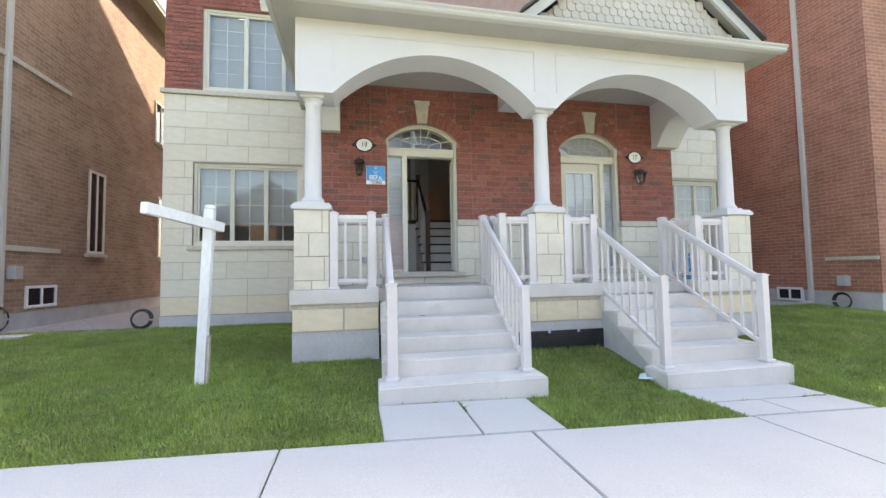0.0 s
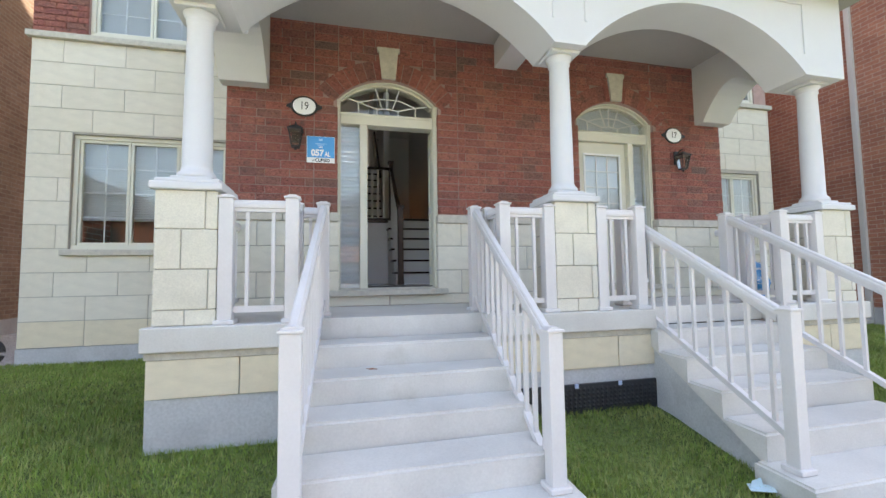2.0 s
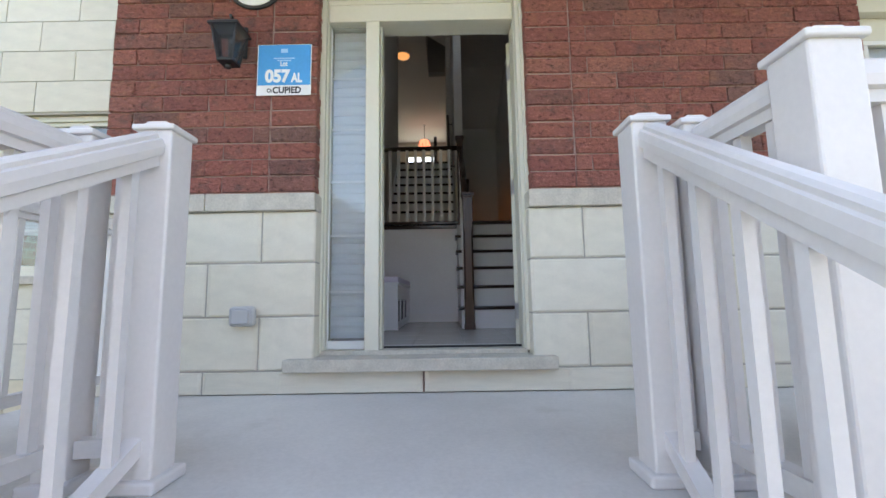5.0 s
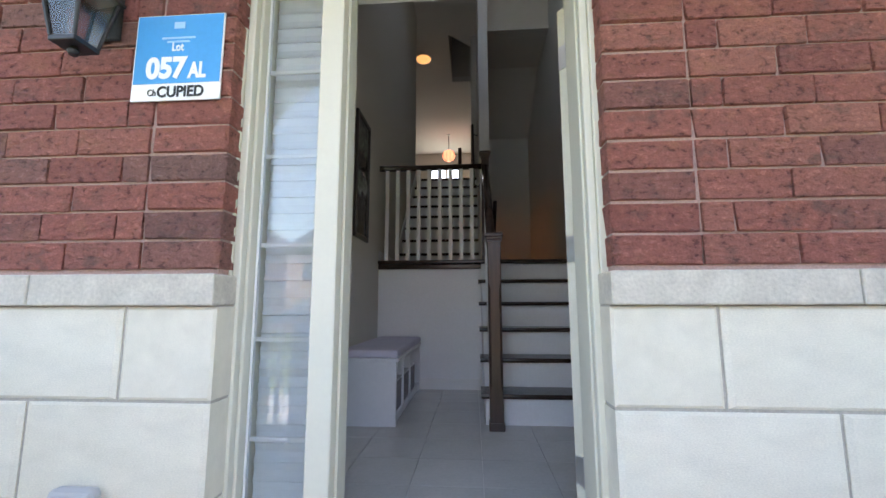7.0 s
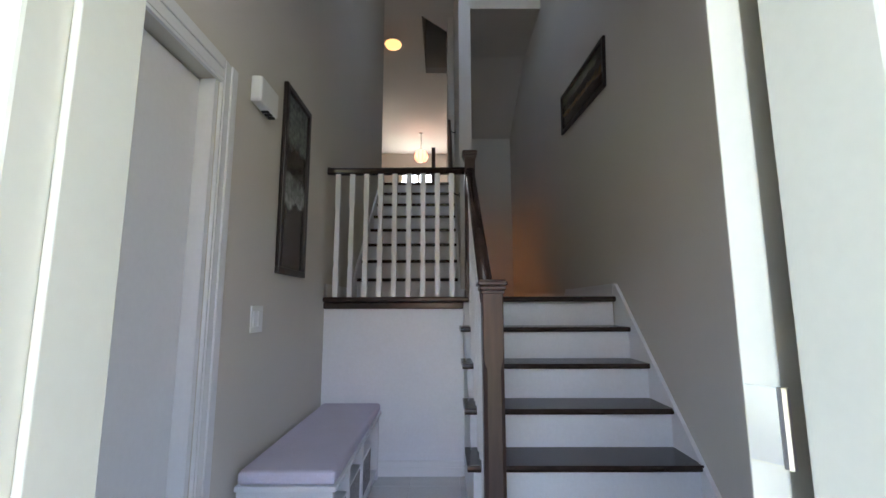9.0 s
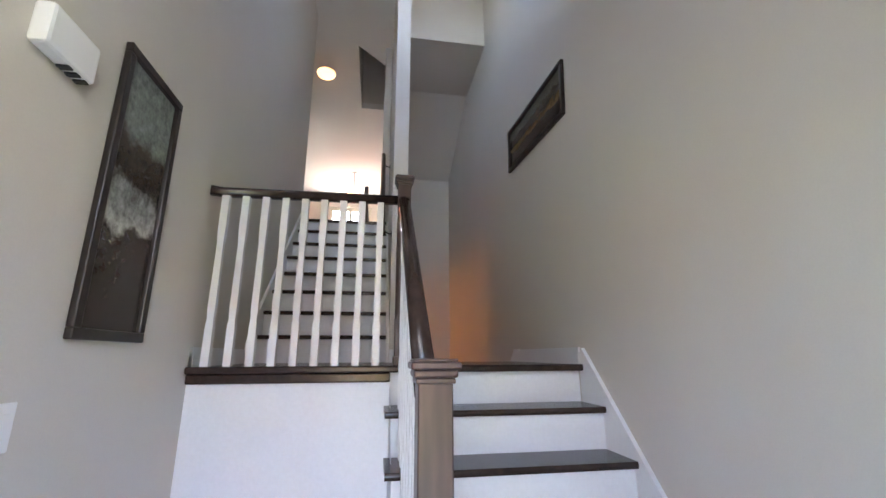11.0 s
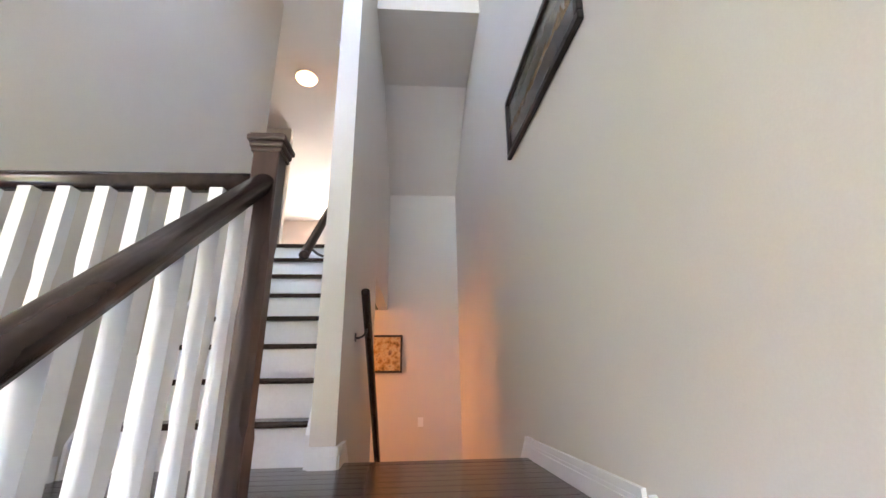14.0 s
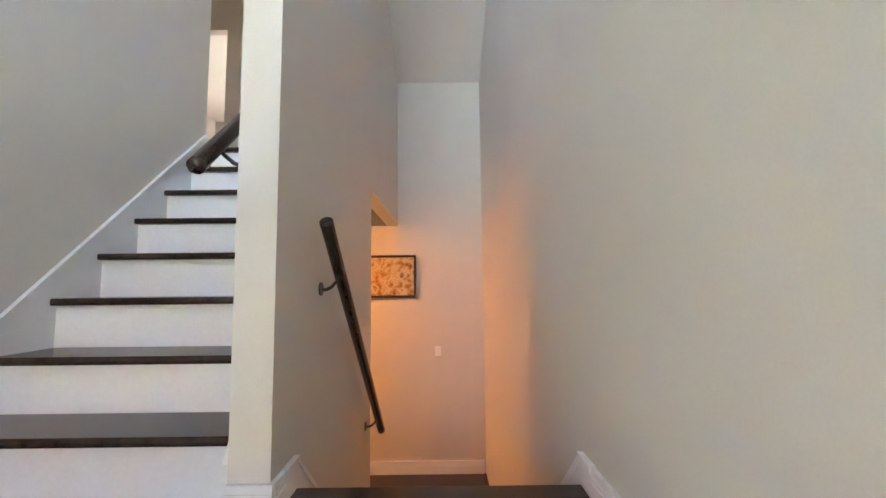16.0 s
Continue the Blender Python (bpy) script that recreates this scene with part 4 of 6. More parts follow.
def rails(parent, a, b, ztop_a, ztop_b, zlow_a, zlow_b, gap=0.125):
    A, B = Vector((a[0], a[1], 0)), Vector((b[0], b[1], 0))
    up = Vector((0, 0, 1))
    bm = bmesh.new()
    t0, t1 = A + up * ztop_a, B + up * ztop_b
    sweep(bm, [t0, t1], [(-0.023, -0.052), (-0.023, -0.026), (-0.034, -0.022), (-0.036, 0.0), (-0.032, 0.02), (-0.024, 0.024), (-0.024, 0.034), (-0.016, 0.042), (0.016, 0.042), (0.024, 0.034), (0.024, 0.024), (0.032, 0.02), (0.036, 0.0), (0.034, -0.022), (0.023, -0.026), (0.023, -0.052)])
    part("top_rail", bm, M_VINYL, parent)
    bm = bmesh.new()
    beam(bm, A + up * zlow_a, B + up * zlow_b, 0.045, 0.048)
    part("bottom_rail", bm, M_VINYL, parent)
    n = max(1, int((B - A).length / gap))
    for k in range(n):
        f = (k + 0.5) / n
        p = A.lerp(B, f)
        z0, z1 = zlow_a + (zlow_b - zlow_a) * f, ztop_a + (ztop_b - ztop_a) * f - 0.045
        part("baluster", bx(p.x - 0.0135, p.x + 0.0135, p.y - 0.0135, p.y + 0.0135, z0 + 0.01, z1), M_VINYL, parent)


def stair_rail(xa, xb, dz=0.0, w=0.105, foot=0.175, yf=3.22, gap=0.14):
    R = thing("stair_railing", "white vinyl stair railing with square balusters", "railing", "stair railings")
    post(R, xa, yf, foot, 1.20 - dz, w)
    post(R, xb, 4.97, Z_P, 2.09)
    rails(R, (xa, yf + 0.05), (xb, 4.92), 1.15 - dz, 2.02, 0.37 - dz, 1.17, gap)


for spec in ((0.195, 0.27, 0.055), (1.632, 1.735, 0.115, 0.092), (3.28, 3.44, 0.04, 0.09, 0.117, 3.12, 0.165), (4.65, 4.86, 0.04, 0.09, 0.117, 3.10, 0.165)):
    stair_rail(*spec)


def porch_rail(xa, xb, ret, link):
    """A front rail from a pedestal to a corner post, a short return and a link to the stair post."""
    R = thing("porch_railing", "white vinyl porch railing with square balusters", "railing", "porch railings")
    s = 1 if xb > xa else -1
    post(R, xa + s * 0.055, 4.53, Z_P, 2.05)
    post(R, xb, 4.53, Z_P, 2.06)
    rails(R, (xa + s * 0.105, 4.54), (xb - s * 0.05, 4.54), 1.98, 1.98, 1.16, 1.16, 0.13)
    if ret:
        post(R, xb, 4.95, Z_P, 2.075, 0.09)
        rails(R, (xb, 4.58), (xb, 4.90), 1.99, 2.0, 1.16, 1.16, 0.1)
        if abs(link - xb) > 0.12:
            rails(R, (xb + s * 0.045, 4.95), (link - s * 0.05, 4.97), 2.0, 2.0, 1.16, 1.16, 0.11)


porch_rail(COLS[0] + 0.22, 0.05, True, 0.27)
porch_rail(COLS[1] - 0.22, 1.87, True, 1.735)
porch_rail(COLS[1] + 0.22, 3.29, False, 0)
porch_rail(COLS[2] - 0.22, 5.10, True, 4.86)
for nm, x in (("porch_railing", COLS[0]), ("porch_railing", COLS[2])):
    R = thing(nm, "white vinyl railing closing the side of the porch", "railing", "porch railings")
    rails(R, (x, YC + 0.24), (x, YB - 0.03), 1.98, 1.98, 1.16, 1.16, 0.12)


# ================================================================ neighbouring houses
def neighbour(nm, x0, x1, y0, y1, face, c1, c2, mortar, label):
    N = thing(nm, label, "house", kind="structure")
    m = brick_sheet("brick_" + nm, "Y", c1, c2, mortar)
    part("wall", bx(x0, x1, y0, y1, 0.62, 9.6), m, N)
    part("front_wall", bx(x0 - 0.0, x1 + 0.0, y0 - 0.02, y0 - 0.001, 0.62, 9.6), brick_sheet("brick_front_" + nm, "X", c1, c2, mortar), N)
    part("foundation", bx(x0 + 0.01, x1 - 0.01, y0 + 0.01, y1, -0.1, 0.62), M_FOUND, N)
    bm = bmesh.new()
    xm = (x0 + x1) / 2
    prism(bm, [(x0 - 0.45, 9.45), (xm, 12.5), (x1 + 0.45, 9.45), (x1 + 0.45, 9.6), (xm, 12.7), (x0 - 0.45, 9.6)], "y", y0 - 0.4, y1 + 0.4)
    part("roof", bm, M_SHINGLE, N)
    bm = bmesh.new()
    box(bm, x0 - 0.45, x1 + 0.45, y0 - 0.4, y1 + 0.4, 9.40, 9.45)
    part("soffit", bm, M_SOFFIT, N)
    return N


def side_window(N, x, y0, y1, z0, z1, out, sill=True):
    """A window in a wall that faces along x; out is +1 or -1."""
    w = part("window", bmesh.new(), M_FRAME, N)
    bm = bmesh.new()
    f = 0.055
    xa, xb = sorted((x - out * 0.02, x + out * 0.035))
    for q in ((y0, y1, z0, z0 + f), (y0, y1, z1 - f, z1), (y0, y0 + f, z0 + f, z1 - f), (y1 - f, y1, z0 + f, z1 - f), ((y0 + y1) / 2 - 0.02, (y0 + y1) / 2 + 0.02, z0 + f, z1 - f)):
        box(bm, xa, xb, q[0], q[1], q[2], q[3], 0.004)
    part("frame", bm, M_FRAME if sill else M_TRIM, w)
    p0, p1 = sorted((x + out * 0.004, x + out * 0.010))
    part("pane", bx(p0, p1, y0 + f, y1 - f, z0 + f, z1 - f), plain("dark_pane", (0.02, 0.025, 0.03), 0.03), w)
    if sill:
        s0, s1 = sorted((x - out * 0.02, x + out * 0.07))
        part("sill", bx(s0, s1, y0 - 0.08, y1 + 0.08, z0 - 0.09, z0, 0.006), M_BELT, w)


NX = -6.42
NW = neighbour("neighbour_house_west", -16, NX, 6.2, 21, 1, (0.40, 0.265, 0.18), (0.31, 0.195, 0.135), (0.45, 0.375, 0.30), "tan brick neighbouring house with stone bands")
side_window(NW, NX, 10.35, 11.0, 1.84, 3.85, 1)
side_window(NW, NX, 13.6, 14.4, 5.55, 6.9, 1)
side_window(NW, NX, 13.9, 14.6, 1.84, 3.85, 1)
side_window(NW, NX, 8.5, 9.35, 0.68, 1.12, 1, False)
part("stone_band", bx(NX - 0.01, NX + 0.04, 6.2, 9.62, 5.33, 5.43, 0.006), M_BELT, NW)
part("stone_band", bx(NX - 0.01, NX + 0.04, 6.2, 9.4, 1.78, 1.88, 0.006), M_BELT, NW)
part("downspout", bx(NX + 0.001, NX + 0.07, 7.82, 7.92, 0.3, 9.4, 0.01), M_GUTTER, NW, "pale metal downspout")
part("meter_box", bx(NX, NX + 0.14, 8.05, 8.25, 1.25, 1.5, 0.01), M_PLASTIC, NW, "grey utility meter box")
EX = 11.2
NE = neighbour("neighbour_house_east", EX, 21, 5.97, 21, -1, (0.46, 0.205, 0.135), (0.37, 0.155, 0.11), (0.50, 0.36, 0.29), "orange-red brick neighbouring house")
side_window(NE, EX, 7.62, 8.3, 0.33, 0.68, -1, False)
part("stone_band", bx(EX - 0.04, EX + 0.01, 5.97, 7.05, 1.36, 1.44, 0.006), M_BELT, NE)
bm = bmesh.new()
box(bm, EX - 0.08, EX - 0.001, 7.36, 7.46, 0.3, 9.4, 0.01)
beam(bm, (EX - 0.06, 7.41, 0.33), (EX - 0.5, 7.3, 0.33), 0.09, 0.07)
part("downspout", bm, M_GUTTER, NE, "pale metal downspout")
part("meter_box", bx(EX - 0.14, EX, 6.55, 6.75, 0.75, 1.0, 0.01), M_PLASTIC, NE, "grey utility box")

# houses across the road, seen only in the panes
for i, (x0, c) in enumerate(((-24, (0.30, 0.13, 0.09)), (-12.5, (0.33, 0.22, 0.15)), (-1, (0.28, 0.10, 0.075)), (10.5, (0.34, 0.24, 0.17)), (22, (0.30, 0.12, 0.085)))):
    H = thing("row_house", "brick house across the road with a gabled roof", "house", "houses across the road", "structure")
    part("wall", bx(x0, x0 + 10, -32, -22, -0.1, 6.2), brick_sheet("brick_row", "X", c, tuple(v * 0.75 for v in c), (0.4, 0.33, 0.28)), H)
    bm = bmesh.new()
    prism(bm, [(x0 - 0.4, 6.1), (x0 + 10.4, 6.1), (x0 + 5, 9.6)], "y", -32.4, -21.6)
    part("roof", bm, M_SHINGLE, H)
    for wx in (1.2, 5.6):
        for wz in (1.0, 3.9):
            part("window", bx(x0 + wx, x0 + wx + 2.2, -22.02, -21.96, wz, wz + 1.5), plain("far_pane", (0.03, 0.035, 0.04), 0.05), H)


# ================================================================ inside: shell
XL, XR = 0.252, 2.40             # hall walls
ZF, ZL = 1.265, 2.505            # hall floor, landing
ZU, ZCE = 4.18, 7.12             # upper floor and its ceiling
XP0, XP1 = 1.30, 1.425           # partition between the two flights
YP, YPE = 9.89, 11.60            # its end and where the lower room opens
YI = YB + 0.305                  # inner face of the front wall
YW = 13.40                       # end of the lower flight
bm = bmesh.new()
wall_cells(bm, -0.60, 2.66, 0.9, 4.75, YI, YI + 0.06, [(D19[0] - 0.0, 1.70, Z_SILL - 0.4, 3.9)])
structure("wall_hall_front", bm, M_WALL, "greige inner front wall")


def wall_y(nm, x0, x1, spans, label, material=M_WALL):
    bm = bmesh.new()
    for y0, y1, z0, z1 in spans:
        box(bm, x0, x1, y0, y1, z0, z1)
    return structure(nm, bm, material, label)


wall_y("wall_hall_west", XL - 0.12, XL, [(YI + 0.061, 6.60, 0.9, 4.755), (6.60, 7.35, 3.32, 4.755), (7.35, 11.52, 0.9, 4.755), (YM + 0.271, 11.52, 4.755, 7.5)], "greige hall wall with a closet doorway")
wall_y("wall_hall_east", XR, XR + 0.12, [(YI + 0.061, YW, 0.6, 4.755), (YM + 0.271, YW, 4.755, 7.5)], "plain greige stair wall")
wall_y("wall_partition", XP0, XP1, [(YP, YPE, 0.6, ZCE + 1.6), (YPE, 18.2, ZU - 0.3, ZCE + 1.6)], "greige partition between the flights")
wall_y("wall_partition_far", 1.20, 1.295, [(YPE + 0.01, YW - 0.002, 4.06, 6.8)], "greige wall above the lower room opening")
bm = bmesh.new()
box(bm, -3.0, XR, YW, YW + 0.12, 0.6, 3.875)
box(bm, XP1 + 0.001, XR, YW, YW + 0.12, 3.875, 6.9)
structure("wall_well_end", bm, M_WALL, "greige end wall of the lower flight")
structure("ceiling_hall_porch", bx(XL - 0.12, XR + 0.12, YI, YM + 0.27, 4.76, 4.82), M_CEIL, "white lower hall ceiling", "ceiling")
structure("ceiling_hall", bx(XL - 0.12, XR + 0.12, YM + 0.27, 10.1, 7.42, 7.5), M_CEIL, "white hall ceiling", "ceiling")
# bulkhead and slope over the lower flight
bm = bmesh.new()
prism(bm, [(10.75, 6.27), (11.80, 6.27), (YW - 0.001, 5.60), (YW - 0.001, 7.5), (10.75, 7.5)], "x", XP1 - 0.12, XR - 0.001)
structure("ceiling_well", bm, M_WALL, "greige bulkhead and sloped ceiling over the lower flight", "ceiling")
structure("ceiling_well_head", bx(XP1, XR, 10.1, 10.75, 7.42, 7.5), M_CEIL, "white ceiling", "ceiling")

# upper floor
bm = bmesh.new()
box(bm, -3.5, XP0, 11.60, 18.6, ZU - 0.3, ZU - 0.02)
structure("floor_upper", bm, M_WOOD, "dark wood upper floor", "floor")
bm = bmesh.new()
for poly in ([(-3.5, 10.1), (0.78, 10.1), (0.78, 18.6), (-3.5, 18.6)], [(0.78, 10.1), (XP0, 10.1), (XP0, 12.5), (0.78, 12.0)], [(0.78, 13.68), (XP0, 13.68), (XP0, 18.6), (0.78, 18.6)]):
    prism(bm, poly, "z", ZCE, ZCE + 0.12)
structure("ceiling_upper", bm, M_CEIL, "white upper hall ceiling with a stair opening", "ceiling")
bm = bmesh.new()
box(bm, 0.70, 0.775, 11.9, 13.68, ZCE + 0.12, ZCE + 1.6)
box(bm, 0.70, XP0, 13.685, 13.78, ZCE + 0.12, ZCE + 1.6)
box(bm, 0.70, XP0, 11.8, 11.9, ZCE + 0.12, ZCE + 1.6)
box(bm, 0.70, XP0, 11.8, 13.78, ZCE + 1.6, ZCE + 1.7)
structure("wall_stair_shaft", bm, M_WALL, "greige shaft above the ceiling opening")
WF = (-0.25, 0.95, 5.15, 6.73)
structure("wall_upper_far", wall_cells(bmesh.new(), -3.5, XP0, ZU - 0.3, ZCE, 18.2, 18.4, [WF]), M_WALL, "greige far wall with a bright window")
window("window_5", "bright white window at the end of the upper room", *WF, 18.25, 2, 1, 1, 0, room=False)
structure("wall_upper_west", bx(-3.5, -3.4, 10.1, 18.2, ZU - 0.3, ZCE), M_WALL, "greige upper room wall")
structure("wall_upper_back", bx(-3.4, XL - 0.12, 10.1, 10.2, ZU - 0.3, ZCE), M_WALL, "greige upper room wall")
structure("floor_upper_west", bx(-3.5, XL - 0.125, 10.1, 11.595, ZU - 0.3, ZU - 0.02), M_WOOD, "dark wood upper floor", "floor")
structure("wall_upper_pier", bx(-0.95, -0.33, 14.0, 14.12, ZU - 0.02, 6.68), M_WALL, "pale pier wall in the upper hall")
structure("wall_upper_pier_head", bx(-3.4, -0.33, 14.0, 14.12, 6.68, ZCE), M_WALL, "pale bulkhead in the upper hall")

# lower room beside the lower flight
ZD = 1.12
structure("floor_lower", bx(-3.0, XR, 11.4, YW, 0.95, ZD), M_WOOD, "dark wood lower floor", "floor")
structure("ceiling_lower", bx(-3.0, 1.295, YPE + 0.01, YW, 3.92, 4.05), M_CEIL, "white lower room ceiling", "ceiling")
structure("wall_lower_west", bx(-3.1, -3.0, 11.5, YW, 0.9, 4.05), M_WALL, "greige lower room wall")
structure("wall_lower_front", bx(-3.0, XP0 - 0.002, YPE - 0.09, YPE, 0.9, 3.85), M_WALL, "greige lower room wall")
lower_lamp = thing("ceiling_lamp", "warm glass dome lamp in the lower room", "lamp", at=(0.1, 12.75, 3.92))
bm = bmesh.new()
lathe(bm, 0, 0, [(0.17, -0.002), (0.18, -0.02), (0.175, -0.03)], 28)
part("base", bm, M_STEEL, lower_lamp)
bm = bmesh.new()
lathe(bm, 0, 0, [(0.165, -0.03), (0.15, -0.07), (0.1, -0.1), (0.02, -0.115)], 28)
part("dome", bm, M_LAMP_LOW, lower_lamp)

# area lamps for daylight through the upper windows; the front window is an added one
for nm, x0, x1, z0, z1, y, s, e in (("sky_light_far", *WF, 18.22, -1, FAR_W), ("sky_light_front", *W6, YM + 0.20, 1, FRONT_W), ("sky_light_fan", D19[0] + 0.25, D19[1] - 0.25, 3.42, 3.86, YB + 0.29, 1, FAN_W)):
    ld = bpy.data.lights.new(nm, "AREA")
    ld.shape, ld.size, ld.size_y, ld.energy, ld.color = "RECTANGLE", x1 - x0 - 0.14, z1 - z0 - 0.14, e, (0.93, 0.97, 1.0)
    lo = new(nm, ld)
    c = Vector(((x0 + x1) / 2, y, (z0 + z1) / 2))
    lo.matrix_world = look(c, c + Vector((0, s, -0.25 if s > 0 else 0)))

# hall floor tiles
structure("floor_hall", bx(XL, XR, YB + 0.15, 8.95, 1.0, ZF - 0.006), M_GROUT, "grey tiled hall floor", "floor")
floor_ob = bpy.data.objects["floor_hall"]
tile_me = unit_mesh("tile", M_TILE, 0.004)
for i in range(7):
    for j in range(9):
        x0, y0 = XL + i * 0.33, YB + 0.352 + j * 0.33
        x1, y1 = min(x0 + 0.326, XR), min(y0 + 0.326, 8.94)
        if x1 - x0 > 0.03 and y1 - y0 > 0.03:
            t = new("tile", tile_me)
            t.location, t.scale, t.parent = ((x0 + x1) / 2, (y0 + y1) / 2, ZF - 0.005), (x1 - x0, y1 - y0, 0.012), floor_ob

# ================================================================ stairs
XS = 1.28                       # open side of the lower flight
RUN = 0.236
RISER = (ZL - ZF) / 6
Y1 = 8.912 - 5 * RUN             # first nosing


def tread(parent, x0, x1, y, z, depth, nose=0.028):
    bm = bmesh.new()
    th = 0.03
    prism(bm, [(y - nose, z - th), (y - nose - 0.004, z - th + 0.006), (y - nose - 0.006, z - 0.015), (y - nose - 0.004, z - 0.006), (y - nose, z), (y + depth, z), (y + depth, z - th)], "x", x0, x1)
    part("tread", bm, M_WOOD, parent)


stair = thing("stairs_hall", "closed stairs with dark treads and white risers", "stairs", kind="structure")
for k in range(6):
    y, z = Y1 + k * RUN, ZF + (k + 1) * RISER
    if k < 5:
        tread(stair, XS - 0.03, XR - 0.016, y, z, RUN + 0.004)
    part("riser", bx(XS, XR - 0.016, y, y + 0.018, z - RISER + (0.0005), z - (0.031 if k < 5 else 0.036)), M_RISER, stair)
    if k < 5:
        part("carcass", bx(XS + 0.001, XR - 0.02, y + 0.019, 8.93, z - RISER, z - 0.032), M_RISER, stair)
bm = bmesh.new()
ys_, zs_ = Y1 - 0.06, ZF
prism(bm, [(Y1 - 0.10, ZF), (Y1 - 0.10, ZF + 0.08), (8.84, ZL + 0.07), (8.90, ZL + 0.07), (8.90, ZF)], "x", XR - 0.0155, XR - 0.001)
part("skirt_board", bm, M_TRIM, stair)
bm = bmesh.new()
beam(bm, (XR - 0.012, Y1 - 0.10, ZF + 0.085), (XR - 0.012, 8.85, ZL + 0.082), 0.022, 0.022)
part("skirt_moulding", bm, M_TRIM, stair)

landing = thing("floor_landing", "dark wood stair landing with white fascia", "landing", kind="structure")
nP = 11
for i in range(nP):
    a, b = 8.90 + (9.98 - 8.90) * i / nP, 8.90 + (9.98 - 8.90) * (i + 1) / nP
    part("plank", bx(XL + 0.001, XR - 0.002, a + 0.001, b - 0.001, ZL - 0.03, ZL, 0.0015), M_WOOD, landing)
bm = bmesh.new()
box(bm, XL + 0.001, XR - 0.002, 8.855, 8.898, ZL - 0.035, ZL + 0.002, 0.01)
part("nosing", bm, M_WOOD, landing)
part("cove", bx(XL + 0.001, XS, 8.882, 8.91, ZL - 0.085, ZL - 0.036, 0.008), M_WOOD, landing)
part("fascia", bx(XL + 0.001, XS - 0.001, 8.91, 8.95, ZF, ZL - 0.036), M_RISER, landing)
part("underside", bx(XL + 0.001, XR - 0.002, 8.955, 9.98, ZL - 0.25, ZL - 0.032), M_RISER, landing)
part("stair_side", prism(bmesh.new(), [(Y1 + 0.03, ZF), (8.91, ZF), (8.91, ZL - 0.09), (8.71, ZL - 0.25)], "x", XS + 0.0, XS + 0.0008), M_RISER, landing)

# upper flight
UY, UZ, URUN, URISE = 9.985, ZL, 0.2265, (ZU - ZL) / 8
up = thing("stairs_upper", "upper flight with dark treads and white risers", "stairs", kind="structure")
for k in range(8):
    y, z = UY + k * URUN, UZ + (k + 1) * URISE
    tread(up, XL + 0.016, XP0 - 0.0225, y, z, URUN + 0.004)
    part("riser", bx(XL + 0.016, XP0 - 0.0225, y, y + 0.018, z - URISE, z - 0.031), M_RISER, up)
    part("carcass", bx(XL + 0.02, XP0 - 0.0235, y + 0.019, UY + 8 * URUN, z - URISE, z - 0.032), M_RISER, up)
sl = URISE / URUN
bm = bmesh.new()
ye = 11.50
prism(bm, [(UY - 0.16, UZ), (UY - 0.16, UZ + 0.14), (UY - 0.05, UZ + 0.30), (ye, UZ + 0.30 + (ye - UY + 0.05) * sl), (ye, UZ)], "x", XL + 0.001, XL + 0.0155)
part("skirt_board", bm, M_TRIM, up)
part("skirt_board", prism(bmesh.new(), [(UY - 0.085, UZ), (UY - 0.085, UZ + 0.15), (UY - 0.02, UZ + 0.25), (ye, UZ + 0.25 + (ye - UY + 0.02) * sl), (ye, UZ)], "x", XP0 - 0.022, XP0 - 0.001), M_TRIM, up)
bm = bmesh.new()
beam(bm, (XL + 0.012, UY - 0.05, UZ + 0.296), (XL + 0.012, ye, UZ + 0.296 + (ye - UY + 0.05) * sl), 0.022, 0.024)
part("skirt_moulding", bm, M_TRIM, up)

# lower flight, going down beyond the landing
down = thing("stairs_lower", "flight going down with dark treads and white risers", "stairs", kind="structure")
DRUN, DRISE = 0.228, (ZL - ZD) / 7
Y_D = 10.085
part("nosing", bx(XP1 + 0.002, XR - 0.002, 9.981, Y_D, ZL - 0.035, ZL, 0.01), M_WOOD, down)
for k in range(1, 7):
    y, z = Y_D - 0.01 + (k - 1) * DRUN, ZL - k * DRISE
    bm = bmesh.new()
    box(bm, XP1 + 0.016, XR - 0.016, y, y + DRUN + 0.03, z - 0.03, z, 0.008)
    part("tread", bm, M_WOOD, down)
    part("riser", bx(XP1 + 0.016, XR - 0.016, y - 0.018, y - 0.002, z + 0.001, z + DRISE - 0.031), M_RISER, down)
for x0, x1 in ((XP1 + 0.001, XP1 + 0.0155), (XR - 0.0155, XR - 0.001)):
    bm = bmesh.new()
    yb = Y_D + 6 * DRUN
    prism(bm, [(9.975, ZL + 0.085), (10.08, ZL + 0.085), (yb, ZL + 0.085 - (yb - 10.08) * DRISE / DRUN), (yb, ZD), (9.96, ZL - 0.3)], "x", x0, x1)
    part("skirt_board", bm, M_TRIM, down)
    bm = bmesh.new()
    xm = (x0 + x1) / 2
    beam(bm, (xm, 9.975, ZL + 0.09), (xm, 10.09, ZL + 0.09), 0.022, 0.022)
    beam(bm, (xm, 10.08, ZL + 0.087), (xm, yb, ZL + 0.087 - (yb - 10.08) * DRISE / DRUN), 0.022, 0.022)
    part("skirt_moulding", bm, M_TRIM, down)


